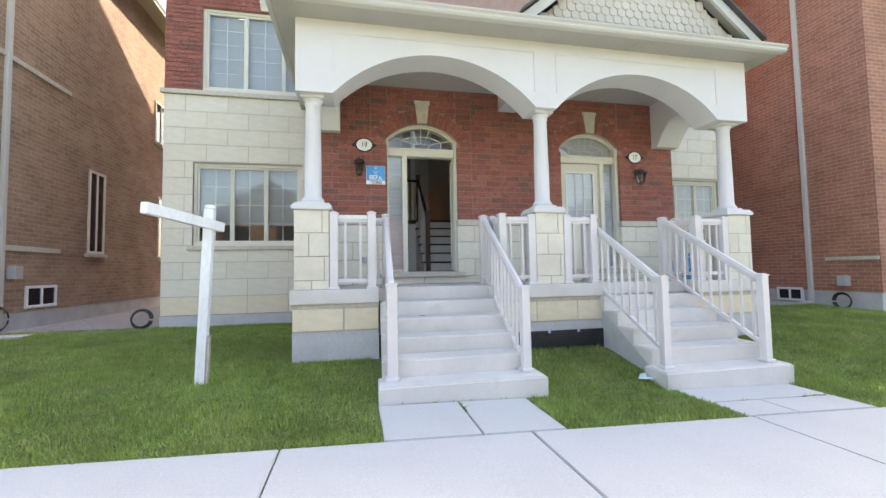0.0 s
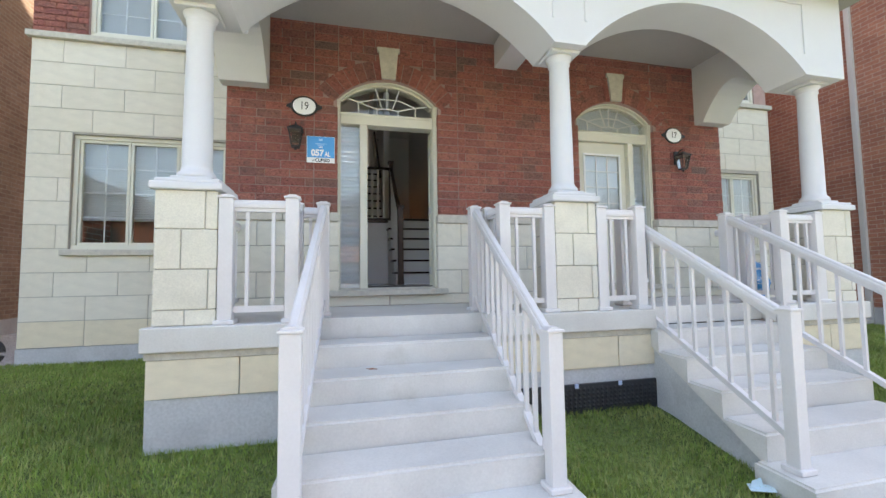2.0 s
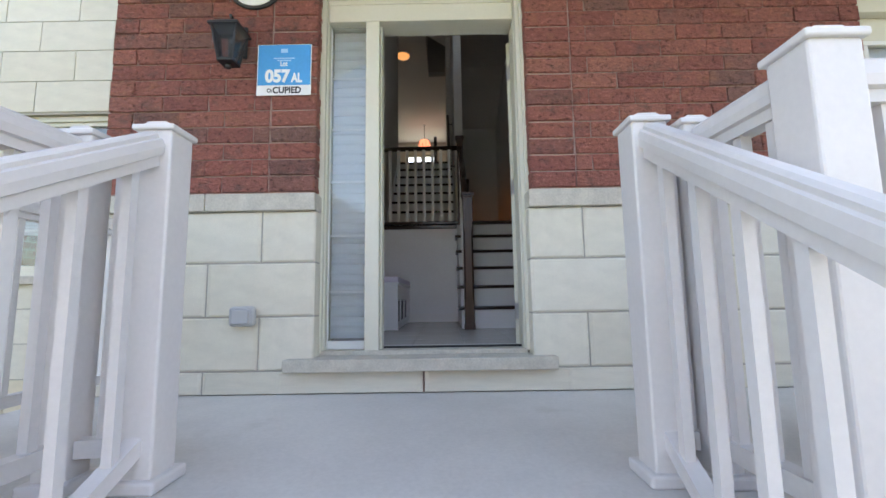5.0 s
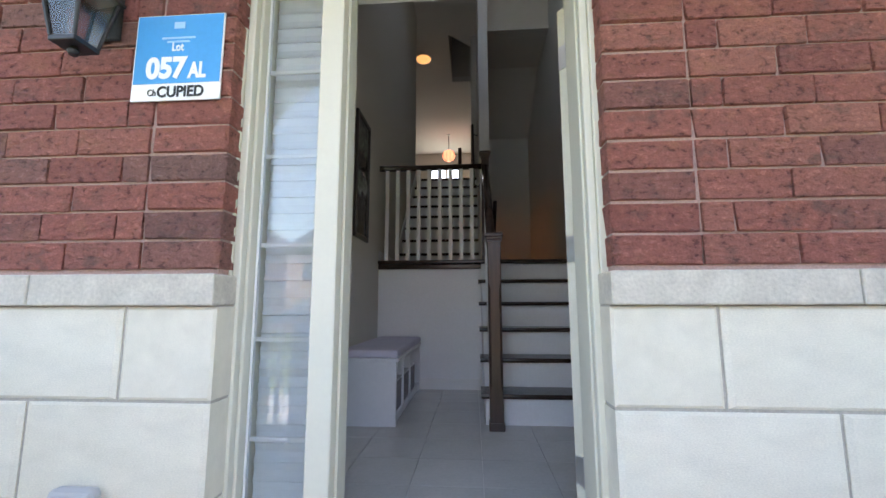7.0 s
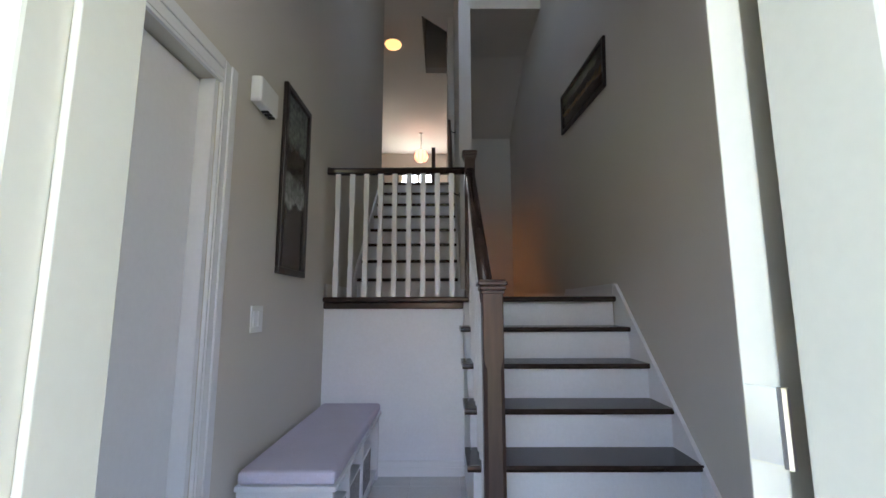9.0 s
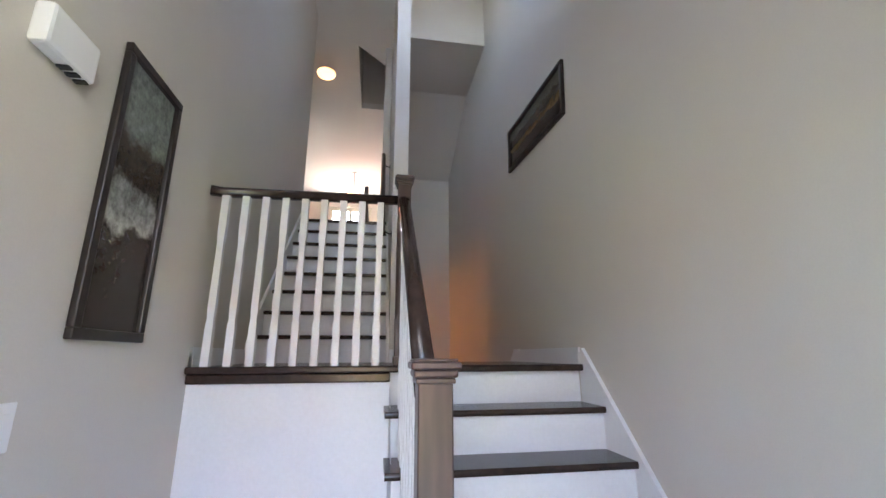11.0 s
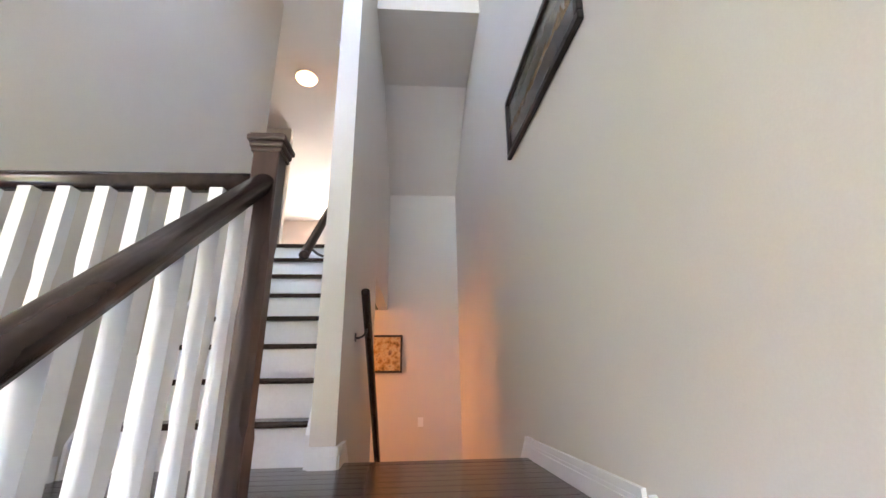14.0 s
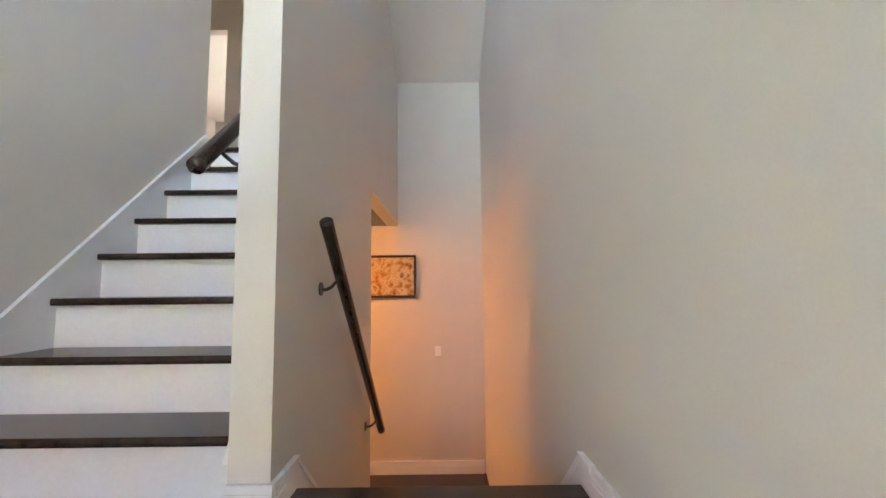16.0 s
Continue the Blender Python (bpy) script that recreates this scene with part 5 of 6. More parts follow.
# baseboards
def baseboard(nm, pts, z, h=0.125, t=0.014):
    bm = bmesh.new()
    for (xa, ya), (xb, yb) in zip(pts, pts[1:]):
        a, b = Vector((xa, ya, z + h / 2)), Vector((xb, yb, z + h / 2))
        beam(bm, a, b, t, h)
        beam(bm, a + Vector((0, 0, -h * 0.2)), b + Vector((0, 0, -h * 0.2)), t + 0.010, h * 0.58)
        beam(bm, a + Vector((0, 0, h * 0.18)), b + Vector((0, 0, h * 0.18)), t + 0.005, h * 0.12)
    structure(nm, bm, M_TRIM, "white moulded baseboard", "baseboard")


baseboard("baseboard_landing_east", [(XR - 0.008, 8.90), (XR - 0.008, 9.97)], ZL, 0.098)
baseboard("baseboard_landing_west", [(XL + 0.008, 8.90), (XL + 0.008, 9.79)], ZL, 0.10)
baseboard("baseboard_partition", [(XP0 + 0.0, YP - 0.008), (XP1 + 0.012, YP - 0.008)], ZL, 0.10)
baseboard("baseboard_partition_side", [(XP1 + 0.008, YP - 0.005), (XP1 + 0.008, 9.97)], ZL, 0.10)
baseboard("baseboard_hall_fascia", [(XL + 0.02, 8.902), (XS - 0.01, 8.902)], ZF, 0.10)
baseboard("baseboard_hall_west", [(XL + 0.008, 7.465), (XL + 0.008, 8.89)], ZF)
baseboard("baseboard_well_end", [(-1.4, YW - 0.008), (XR - 0.02, YW - 0.008)], ZD, 0.14)

# closet doorway in the hall wall
cas = thing("trim_casing", "white moulded door casing in the hall wall", "trim", kind="structure")
bm = bmesh.new()
for y0, y1, z0, z1 in ((7.355, 7.455, ZF, 3.42), (6.58, 7.354, 3.32, 3.42)):
    box(bm, XL + 0.001, XL + 0.014, y0, y1, z0, z1)
    box(bm, XL + 0.014, XL + 0.022, y0 + (0.055 if z0 < 2 else 0), y1, z0 + (0.055 if z0 > 2 else 0), z1, 0.003)
    box(bm, XL + 0.014, XL + 0.018, y0 + (0.012 if z0 < 2 else 0), y0 + (0.03 if z0 < 2 else y1 - y0), z0 + (0.012 if z0 > 2 else 0), (z0 + 0.03) if z0 > 2 else z1)
part("casing", bm, M_TRIM, cas)
part("jamb", bx(XL - 0.118, XL + 0.001, 7.325, 7.349, ZF, 3.32), M_TRIM, cas)
part("closet_door", bx(XL - 0.09, XL - 0.055, 6.605, 7.32, ZF + 0.01, 3.31, 0.003), M_TRIM, cas, "white closet door")


# ================================================================ newels, handrails, balusters
def newel(name, cx, cy, z0, z1, w=0.078):
    N = thing(name, "square dark-stained oak newel post with moulded cap", "newel post", "newel posts")
    h = w / 2
    bm = bmesh.new()
    zt = z1 - 0.04
    prof = [(z0, 0.004), (z0 + 0.24, 0.004), (z0 + 0.275, 0.016), (zt - 0.33, 0.016), (zt - 0.295, 0.004), (zt, 0.004)]
    rings = []
    for z, c in prof:
        o = [(-h + c, -h), (h - c, -h), (h, -h + c), (h, h - c), (h - c, h), (-h + c, h), (-h, h - c), (-h, -h + c)]
        rings.append([bm.verts.new((cx + a, cy + b, z)) for a, b in o])
    for p, q in zip(rings, rings[1:]):
        for k in range(8):
            bm.faces.new((p[k], p[(k + 1) % 8], q[(k + 1) % 8], q[k]))
    bm.faces.new(rings[0][::-1]), bm.faces.new(rings[-1])
    part("shaft", bm, M_WOODV, N)
    bm = bmesh.new()
    box(bm, cx - h - 0.006, cx + h + 0.006, cy - h - 0.006, cy + h + 0.006, z1 - 0.058, z1 - 0.045, 0.003)
    box(bm, cx - h - 0.012, cx + h + 0.012, cy - h - 0.012, cy + h + 0.012, z1 - 0.044, z1 - 0.024, 0.006)
    box(bm, cx - h - 0.019, cx + h + 0.019, cy - h - 0.019, cy + h + 0.019, z1 - 0.0235, z1 - 0.005, 0.005)
    box(bm, cx - h - 0.012, cx + h + 0.012, cy - h - 0.012, cy + h + 0.012, z1 - 0.0045, z1 + 0.002, 0.002)
    part("cap", bm, M_WOODV, N)
    bm = bmesh.new()
    box(bm, cx - h - 0.006, cx + h + 0.006, cy - h - 0.006, cy + h + 0.006, z0, z0 + 0.05, 0.004)
    part("base_block", bm, M_WOODV, N)


NX1, NY1 = 1.346, 7.635
NX2, NY2 = 1.336, 8.89
newel("newel_post", NX1, NY1, ZF, 2.55, 0.088)
newel("newel_post", NX2, NY2, ZL, 3.612)

RAILP = [(-0.022, -0.026), (-0.026, -0.018)] + [(-0.034 * math.cos(math.pi * k / 10), 0.026 * math.sin(math.pi * k / 10)) for k in range(11)] + [(0.026, -0.018), (0.022, -0.026)]


def handrail(bm, pts, prof=RAILP):
    rings = []
    P = [Vector(p) for p in pts]
    for i, p in enumerate(P):
        d = (P[min(i + 1, len(P) - 1)] - P[max(i - 1, 0)]).normalized()
        s = d.cross(Vector((0, 0, 1))).normalized()
        u = s.cross(d)
        rings.append([bm.verts.new(p + s * a + u * b) for a, b in prof])
    n = len(prof)
    for a, b in zip(rings, rings[1:]):
        for k in range(n):
            bm.faces.new((a[k], a[(k + 1) % n], b[(k + 1) % n], b[k])).smooth = True
    bm.faces.new(rings[0][::-1]), bm.faces.new(rings[-1])
    return bm


def spindle(parent, x, y, z0, z1):
    """A white square baluster with chamfered, waisted turnings."""
    bm = bmesh.new()
    L = z1 - z0
    prof = [(0.019, 0), (0.019, 0.22 * L), (0.0155, 0.25 * L), (0.0155, 0.27 * L), (0.018, 0.31 * L), (0.0155, 0.70 * L), (0.019, 0.76 * L), (0.019, L)]
    rings = [[bm.verts.new((x + a * r, y + b * r, z0 + z)) for a, b in ((-1, -1), (1, -1), (1, 1), (-1, 1))] for r, z in prof]
    for p, q in zip(rings, rings[1:]):
        for k in range(4):
            bm.faces.new((p[k], p[(k + 1) % 4], q[(k + 1) % 4], q[k]))
    bm.faces.new(rings[0][::-1]), bm.faces.new(rings[-1])
    part("baluster", bm, M_TRIM, parent, "white painted square baluster")


guard = thing("landing_balustrade", "dark handrail on white balusters along the landing", "balustrade")
part("handrail", handrail(bmesh.new(), [(XL + 0.002, 8.865, 3.462), (XL + 0.06, 8.89, 3.462), (NX2 - 0.03, 8.89, 3.468)]), M_WOOD, guard)
for k in range(9):
    spindle(guard, 0.337 + k * 0.1075, 8.89, ZL, 3.442)
slope = thing("stair_balustrade", "dark handrail on white balusters beside the hall stairs", "balustrade")
h0, h1 = Vector((NX1 - 0.012, NY1 + 0.03, 2.455)), Vector((NX2, NY2 - 0.03, 3.455))
part("handrail", handrail(bmesh.new(), [h0, h0.lerp(h1, 0.5), h1]), M_WOOD, slope)
for k in range(5):
    for f in (0.30, 0.80):
        y = Y1 + RUN * (k + f)
        if y < NY1 + 0.07 or y > NY2 - 0.07:
            continue
        z = ZF + (k + 1) * RISER
        fr = (y - h0.y) / (h1.y - h0.y)
        spindle(slope, 1.335, y, z, h0.z + (h1.z - h0.z) * fr - 0.022)


def wall_rail(label, pts, brackets, wall_x, sgn):
    W = thing("wall_handrail", label, "handrail", "wall handrails")
    bm = bmesh.new()
    P = [Vector(p) for p in pts]
    d = (P[1] - P[0]).normalized()
    tube(bm, [P[0] - d * 0.012, P[0], P[1], P[1] + d * 0.012], 0.026, 14)
    for f in bm.faces:
        f.smooth = True
    part("rail", bm, M_WOOD, W)
    for t in brackets:
        p = P[0].lerp(P[1], t)
        bm = bmesh.new()
        a = Vector((wall_x, p.y, p.z - 0.085))
        tube(bm, [a, a + Vector((sgn * 0.02, 0, -0.004)), a + Vector((sgn * 0.045, 0, 0.006)), Vector((p.x - sgn * 0.004, p.y, p.z - 0.05)), Vector((p.x, p.y, p.z - 0.02))], 0.007, 8)
        tube(bm, [a, a + Vector((sgn * 0.006, 0, 0))], 0.028, 14)
        part("bracket", bm, M_IRON, W, "black iron bracket")


wall_rail("dark round handrail going down along the partition", [(1.50, 10.17, 3.405), (1.50, 11.60, 2.19)], (0.13, 0.86), XP1 + 0.001, 1)
wall_rail("dark handrail going up along the partition", [(1.215, 9.82, 3.53), (1.215, 11.5, 3.53 + 1.68 * 0.92)], (0.08, 0.9), XP0 - 0.001, -1)


# ================================================================ pictures, bench and small things
def picture(label, m, w, h, fw, art, mount=0.0):
    """A framed picture that hangs on a wall; m takes its own x (across), y (out of the wall, negative), z (up)."""
    F = thing("framed_picture", label, "picture")
    F.matrix_world = m
    bm = bmesh.new()
    for a in ((-w / 2, w / 2, -h / 2, -h / 2 + fw), (-w / 2, w / 2, h / 2 - fw, h / 2), (-w / 2, -w / 2 + fw, -h / 2 + fw, h / 2 - fw), (w / 2 - fw, w / 2, -h / 2 + fw, h / 2 - fw)):
        box(bm, a[0], a[1], -0.028, -0.002, a[2], a[3], 0.005)
    part("frame", bm, M_PICFRAME, F)
    part("picture_sheet", bx(-w / 2 + fw, w / 2 - fw, -0.012, -0.008, -h / 2 + fw, h / 2 - fw), art, F)
    return F


def landscape(name, sky, hill, water, shore, half):
    """A print in layers: sky over a ragged hill, pale water with broken banks, dark shore."""
    m, nt, b = base(name)
    tc = nt.nodes.new("ShaderNodeTexCoord")
    sep = nt.nodes.new("ShaderNodeSeparateXYZ")
    nt.links.new(tc.outputs["Object"], sep.inputs[0])
    h = nt.nodes.new("ShaderNodeMath")
    h.operation, h.inputs[1].default_value = "DIVIDE", 2 * half
    nt.links.new(sep.outputs["Z"], h.inputs[0])
    nz = nt.nodes.new("ShaderNodeMath")
    nz.operation, nz.inputs[1].default_value = "MULTIPLY", 0.42
    nt.links.new(noise_fac(nt, tc.outputs["Object"], 2.2 / half, 7.0, 0.62), nz.inputs[0])
    sm = nt.nodes.new("ShaderNodeMath")
    sm.operation = "ADD"
    nt.links.new(h.outputs[0], sm.inputs[0])
    nt.links.new(nz.outputs[0], sm.inputs[1])
    off = nt.nodes.new("ShaderNodeMath")
    off.operation, off.inputs[1].default_value = "ADD", 0.29
    nt.links.new(sm.outputs[0], off.inputs[0])
    col = ramp_colors(nt, off.outputs[0], [(0.0, shore), (0.36, tuple(v * 1.5 for v in shore)), (0.40, water), (0.50, tuple(v * 0.6 for v in water)), (0.54, hill), (0.70, tuple(v * 1.6 for v in hill)), (0.75, sky), (1.0, tuple(v * 0.8 for v in sky))])
    fine = noise_fac(nt, tc.outputs["Object"], 14 / half, 5.0, 0.7)
    col = mixc(nt, col, ramp_colors(nt, fine, [(0.3, (0.45,) * 3), (0.7, (1.35,) * 3)]), 1.0, "MULTIPLY")
    nt.links.new(col, b.inputs["Base Color"])
    b.inputs["Roughness"].default_value = 0.22
    return m


ART_A = landscape("misty_river_print", (0.22, 0.25, 0.23), (0.045, 0.035, 0.026), (0.42, 0.44, 0.42), (0.032, 0.022, 0.018), 0.5)
ART_B = landscape("dusk_harbour_print", (0.15, 0.15, 0.12), (0.05, 0.042, 0.028), (0.26, 0.18, 0.10), (0.03, 0.02, 0.014), 0.17)
ART_C = painting("amber_street_print", [(0.3, (0.10, 0.05, 0.02)), (0.45, (0.50, 0.30, 0.12)), (0.55, (0.65, 0.50, 0.28)), (0.66, (0.20, 0.10, 0.05)), (0.8, (0.75, 0.62, 0.42))], 11.0)
picture("tall dark framed landscape print on the hall wall", pose(XL, 8.18, 3.147, 0, 0, 90), 0.412, 1.07, 0.037, ART_A)
picture("wide dark framed harbour print on the stair wall", pose(XR, 9.393, 4.37, 0, 0, -90) @ pose(0, 0, 0, 0, 4.6, 0), 1.165, 0.405, 0.036, ART_B)
picture("small dark framed amber street print", pose(1.333, YW, 3.29, 0, 0, 0), 0.61, 0.485, 0.027, ART_C)

chime = thing("door_chime", "white plastic door chime on the hall wall", "door chime")
part("body", bx(XL + 0.001, XL + 0.055, 7.60, 7.80, 3.372, 3.50, 0.012), M_WHITE, chime)
for k in range(3):
    part("slot", bx(XL + 0.012, XL + 0.045, 7.70 + k * 0.034, 7.72 + k * 0.034, 3.366, 3.3715), M_INK, chime)
switch = thing("light_switch", "white double light switch plate", "switch")
part("plate", bx(XL + 0.001, XL + 0.007, 7.735, 7.86, 2.32, 2.445, 0.003), M_WHITE, switch)
for k in range(2):
    part("rocker", bx(XL + 0.007, XL + 0.012, 7.752 + k * 0.05, 7.787 + k * 0.05, 2.347, 2.418, 0.002), M_WHITE, switch)
plate = thing("wall_outlet", "white wall outlet plate", "outlet")
part("plate", bx(1.845, 1.915, YW - 0.007, YW - 0.001, 2.39, 2.50, 0.002), M_WHITE, plate)

bench = thing("storage_bench", "white storage bench with open cubbies on the tiled floor", "bench")
bx0, bx1, by0, by1, bz = XL + 0.03, 0.68, 7.64, 8.86, 1.71
part("side_panel", bx(bx0, bx1, by0, by0 + 0.03, ZF, bz - 0.022, 0.003), M_BENCH, bench)
part("side_panel", bx(bx0, bx1, by1 - 0.03, by1, ZF, bz - 0.022, 0.003), M_BENCH, bench)
for y in (by0 + 0.37, by0 + 0.71):
    part("divider", bx(bx0, bx1 - 0.01, y - 0.012, y + 0.012, ZF + 0.07, bz - 0.022), M_BENCH, bench)
part("back_panel", bx(bx0, bx0 + 0.012, by0 + 0.03, by1 - 0.03, ZF + 0.02, bz - 0.022), M_BENCH, bench)
part("bottom_shelf", bx(bx0 + 0.012, bx1 - 0.005, by0 + 0.03, by1 - 0.03, ZF + 0.05, ZF + 0.07), M_BENCH, bench)
part("top", bx(bx0 - 0.005, bx1 + 0.015, by0 - 0.012, by1 + 0.012, bz - 0.022, bz, 0.004), M_BENCH, bench)
part("plinth", bx(bx0 + 0.02, bx1 - 0.02, by0 + 0.03, by1 - 0.03, ZF, ZF + 0.05), M_BENCH, bench)
cushion = thing("bench_cushion", "flat lavender cushion lying on the bench", "cushion")
bm = bmesh.new()
box(bm, bx0, bx1 + 0.01, by0 - 0.005, by1 + 0.005, bz + 0.001, bz + 0.055, 0.016)
part("pad", bm, M_CUSHION, cushion)
for k in range(3):
    bk = thing("storage_basket", "grey woven basket in a bench cubby", "basket", "baskets in the bench")
    y = by0 + 0.05 + k * 0.345
    bm = bmesh.new()
    prism(bm, [(y + 0.02, ZF + 0.072), (y + 0.27, ZF + 0.072), (y + 0.285, ZF + 0.27), (y + 0.005, ZF + 0.27)], "x", bx0 + 0.03, bx1 - 0.02)
    part("body", bm, M_BASKET, bk)
    part("rim", bx(bx0 + 0.025, bx1 - 0.016, y, y + 0.29, ZF + 0.27, ZF + 0.285, 0.004), M_BENCH, bk)

lamp = thing("ceiling_lamp", "warm lit glass dome ceiling lamp", "lamp", at=(0.235, 12.70, ZCE))
bm = bmesh.new()
lathe(bm, 0, 0, [(0.15, -0.001), (0.165, -0.015), (0.16, -0.03)], 32)
part("base", bm, M_STEEL, lamp)
bm = bmesh.new()
lathe(bm, 0, 0, [(0.15, -0.03), (0.135, -0.06), (0.095, -0.085), (0.03, -0.098), (0.005, -0.1)], 32)
part("dome", bm, M_LAMP, lamp)
spot = thing("smoke_detector", "small white round detector on the ceiling", "detector", at=(0.51, 16.65, ZCE))
bm = bmesh.new()
lathe(bm, 0, 0, [(0.06, -0.001), (0.06, -0.02), (0.045, -0.035)], 20)
part("body", bm, M_WHITE, spot)
pend = thing("pendant_lamp", "red glowing round pendant lamp over the far room", "lamp", at=(0.52, 16.6, 6.45))
bm = bmesh.new()
lathe(bm, 0, 0, [(0.05, 0.17), (0.15, 0.12), (0.19, 0.0), (0.15, -0.12), (0.05, -0.17)], 24)
part("shade", bm, M_PENDANT, pend)
bm = bmesh.new()
tube(bm, [(0, 0, 0.17), (0, 0, ZCE - 6.45)], 0.008, 8)
part("cord", bm, M_IRON, pend)
bm = bmesh.new()
for k in range(10):
    a = 2 * math.pi * k / 10
    tube(bm, [(r * 1.03 * math.cos(a), r * 1.03 * math.sin(a), z) for r, z in ((0.05, 0.17), (0.15, 0.12), (0.19, 0.0), (0.15, -0.12), (0.05, -0.17))], 0.006, 6)
part("cage", bm, M_IRON, pend)
far_guard = thing("upper_balustrade", "dark upper floor balustrade with iron spindles", "balustrade")
part("newel", bx(0.88, 0.96, 14.2, 14.28, ZU - 0.02, 5.75, 0.004), M_WOODV, far_guard)
bm = bmesh.new()
beam(bm, (0.92, 14.28, 5.55), (0.92, 16.2, 5.55), 0.05, 0.05)
part("handrail", bm, M_WOOD, far_guard)
for k in range(12):
    part("spindle", bx(0.912, 0.928, 14.4 + k * 0.15, 14.416 + k * 0.15, ZU - 0.02, 5.53), M_IRON, far_guard)


# ================================================================ small things outside
def lantern(x, y, z):
    L = thing("wall_lantern", "black metal wall lantern with clear glass", "lantern", "wall lanterns")
    bm = bmesh.new()
    box(bm, x - 0.05, x + 0.05, YB - 0.02, YB - 0.001, z + 0.0, z + 0.2, 0.008)
    tube(bm, [(x, YB - 0.02, z + 0.15), (x, YB - 0.06, z + 0.19), (x, y, z + 0.2), (x, y, z + 0.16)], 0.009, 8)
    part("bracket", bm, M_BLACK, L)
    bm = bmesh.new()

    def ring(r, zz):
        return [bm.verts.new((x + a * r, y + b * r, zz)) for a, b in ((-1, -1), (1, -1), (1, 1), (-1, 1))]
    rr = [ring(0.085, z + 0.10), ring(0.085, z + 0.112), ring(0.04, z + 0.15), ring(0.018, z + 0.165)]
    for p, q in zip(rr, rr[1:]):
        for k in range(4):
            bm.faces.new((p[k], p[(k + 1) % 4], q[(k + 1) % 4], q[k]))
    bm.faces.new(rr[0][::-1]), bm.faces.new(rr[-1])
    part("roof", bm, M_BLACK, L)
    bm = bmesh.new()
    for a, b in ((-1, -1), (1, -1), (1, 1), (-1, 1)):
        tube(bm, [(x + a * 0.07, y + b * 0.07, z + 0.10), (x + a * 0.042, y + b * 0.042, z - 0.08)], 0.006, 6)
    box(bm, x - 0.046, x + 0.046, y - 0.046, y + 0.046, z - 0.098, z - 0.08, 0.003)
    lathe(bm, x, y, [(0.012, z - 0.125), (0.018, z - 0.11), (0.01, z - 0.098)], 10)
    part("cage", bm, M_BLACK, L)
    bm = bmesh.new()
    rr = [ring(0.040, z - 0.078), ring(0.066, z + 0.098)]
    for k in range(4):
        bm.faces.new((rr[0][k], rr[0][(k + 1) % 4], rr[1][(k + 1) % 4], rr[1][k]))
    p = part("glass", bm, glass_mat("lantern_glass", (0.85, 0.9, 0.88), 0.15), L)
    p.visible_shadow = False


lantern(-0.09, YB - 0.12, 3.0)
lantern(5.26, YB - 0.12, 2.99)


def number_plate(x, z, text):
    N = thing("house_number", "oval white house number plate reading " + text, "house number", "house numbers")
    bm = bmesh.new()
    lathe(bm, 0, 0, [(0.15, 0), (0.155, 0.012), (0.14, 0.018)], 40)
    bm.transform(pose(x, YB - 0.001, z, 90) @ Matrix.Diagonal((1, 0.80, 1, 1)))
    part("rim", bm, M_BLACK, N)
    bm = bmesh.new()
    lathe(bm, 0, 0, [(0.13, 0), (0.13, 0.0195), (0.12, 0.021)], 40)
    bm.transform(pose(x, YB - 0.001, z, 90) @ Matrix.Diagonal((1, 0.80, 1, 1)))
    part("face", bm, M_WHITE, N)
    for s in (-1, 1):
        bm = bmesh.new()
        for k in range(3):
            box(bm, x + s * (0.15 + 0.02 * k) - 0.012, x + s * (0.15 + 0.02 * k) + 0.012, YB - 0.012, YB - 0.002, z - 0.035 + 0.008 * k, z + 0.035 - 0.008 * k, 0.003)
        part("scroll", bm, M_BLACK, N)
    words("number", text, 0.13, M_INK, N, pose(x, YB - 0.0225, z, 90) @ Matrix.Diagonal((0.8, 1, 1, 1)))


number_plate(-0.005, 3.44, "19")
number_plate(5.22, 3.43, "17")

sign = thing("lot_sign", "blue and white printed lot sign on the brick", "sign")
sx0, sx1, sz0, sz1 = 0.024, 0.347, 2.765, 3.085
part("board", bx(sx0, sx1, YB - 0.012, YB - 0.005, sz0, sz1, 0.001), M_WHITE, sign)
part("blue_field", bx(sx0 + 0.006, sx1 - 0.004, YB - 0.0145, YB - 0.0125, sz0 + 0.062, sz1 - 0.004), M_BLUE, sign)
sm = pose((sx0 + sx1) / 2, YB - 0.0155, 0, 90)
for text, cx, cz, w, h, ink, bold in (("057", -0.036, 0.118, 0.150, 0.084, M_WHITE, 0.0045), ("AL", 0.076, 0.107, 0.066, 0.060, M_WHITE, 0.004), ("Lot", 0.0, 0.196, 0.042, 0.032, M_WHITE, 0.002), ("CUPIED", 0.020, 0.031, 0.168, 0.041, M_INK, 0.0025), ("Ch", -0.084, 0.029, 0.030, 0.024, M_INK, 0.001)):
    words("lettering", text, 0.1, ink, sign, pose(0, 0, sz0 + cz) @ sm @ pose(cx, 0, -0.0018 if ink is M_INK else 0), bold=bold, fit=(w, h))
bm = bmesh.new()
for k in range(2):
    box(bm, sx0 + 0.10 + 0.02 * k, sx1 - 0.10 - 0.02 * k, YB - 0.0165, YB - 0.0148, sz0 + 0.226 - 0.014 * k, sz0 + 0.233 - 0.014 * k)
box(bm, (sx0 + sx1) / 2 - 0.02, (sx0 + sx1) / 2 + 0.02, YB - 0.0165, YB - 0.0148, sz0 + 0.265, sz0 + 0.29, 0.0005)
part("small_print", bm, plain("pale_blue_print", (0.35, 0.6, 0.85), 0.4), sign)

tap = thing("wall_outlet_box", "grey weatherproof outlet cover on the stone base", "outlet")
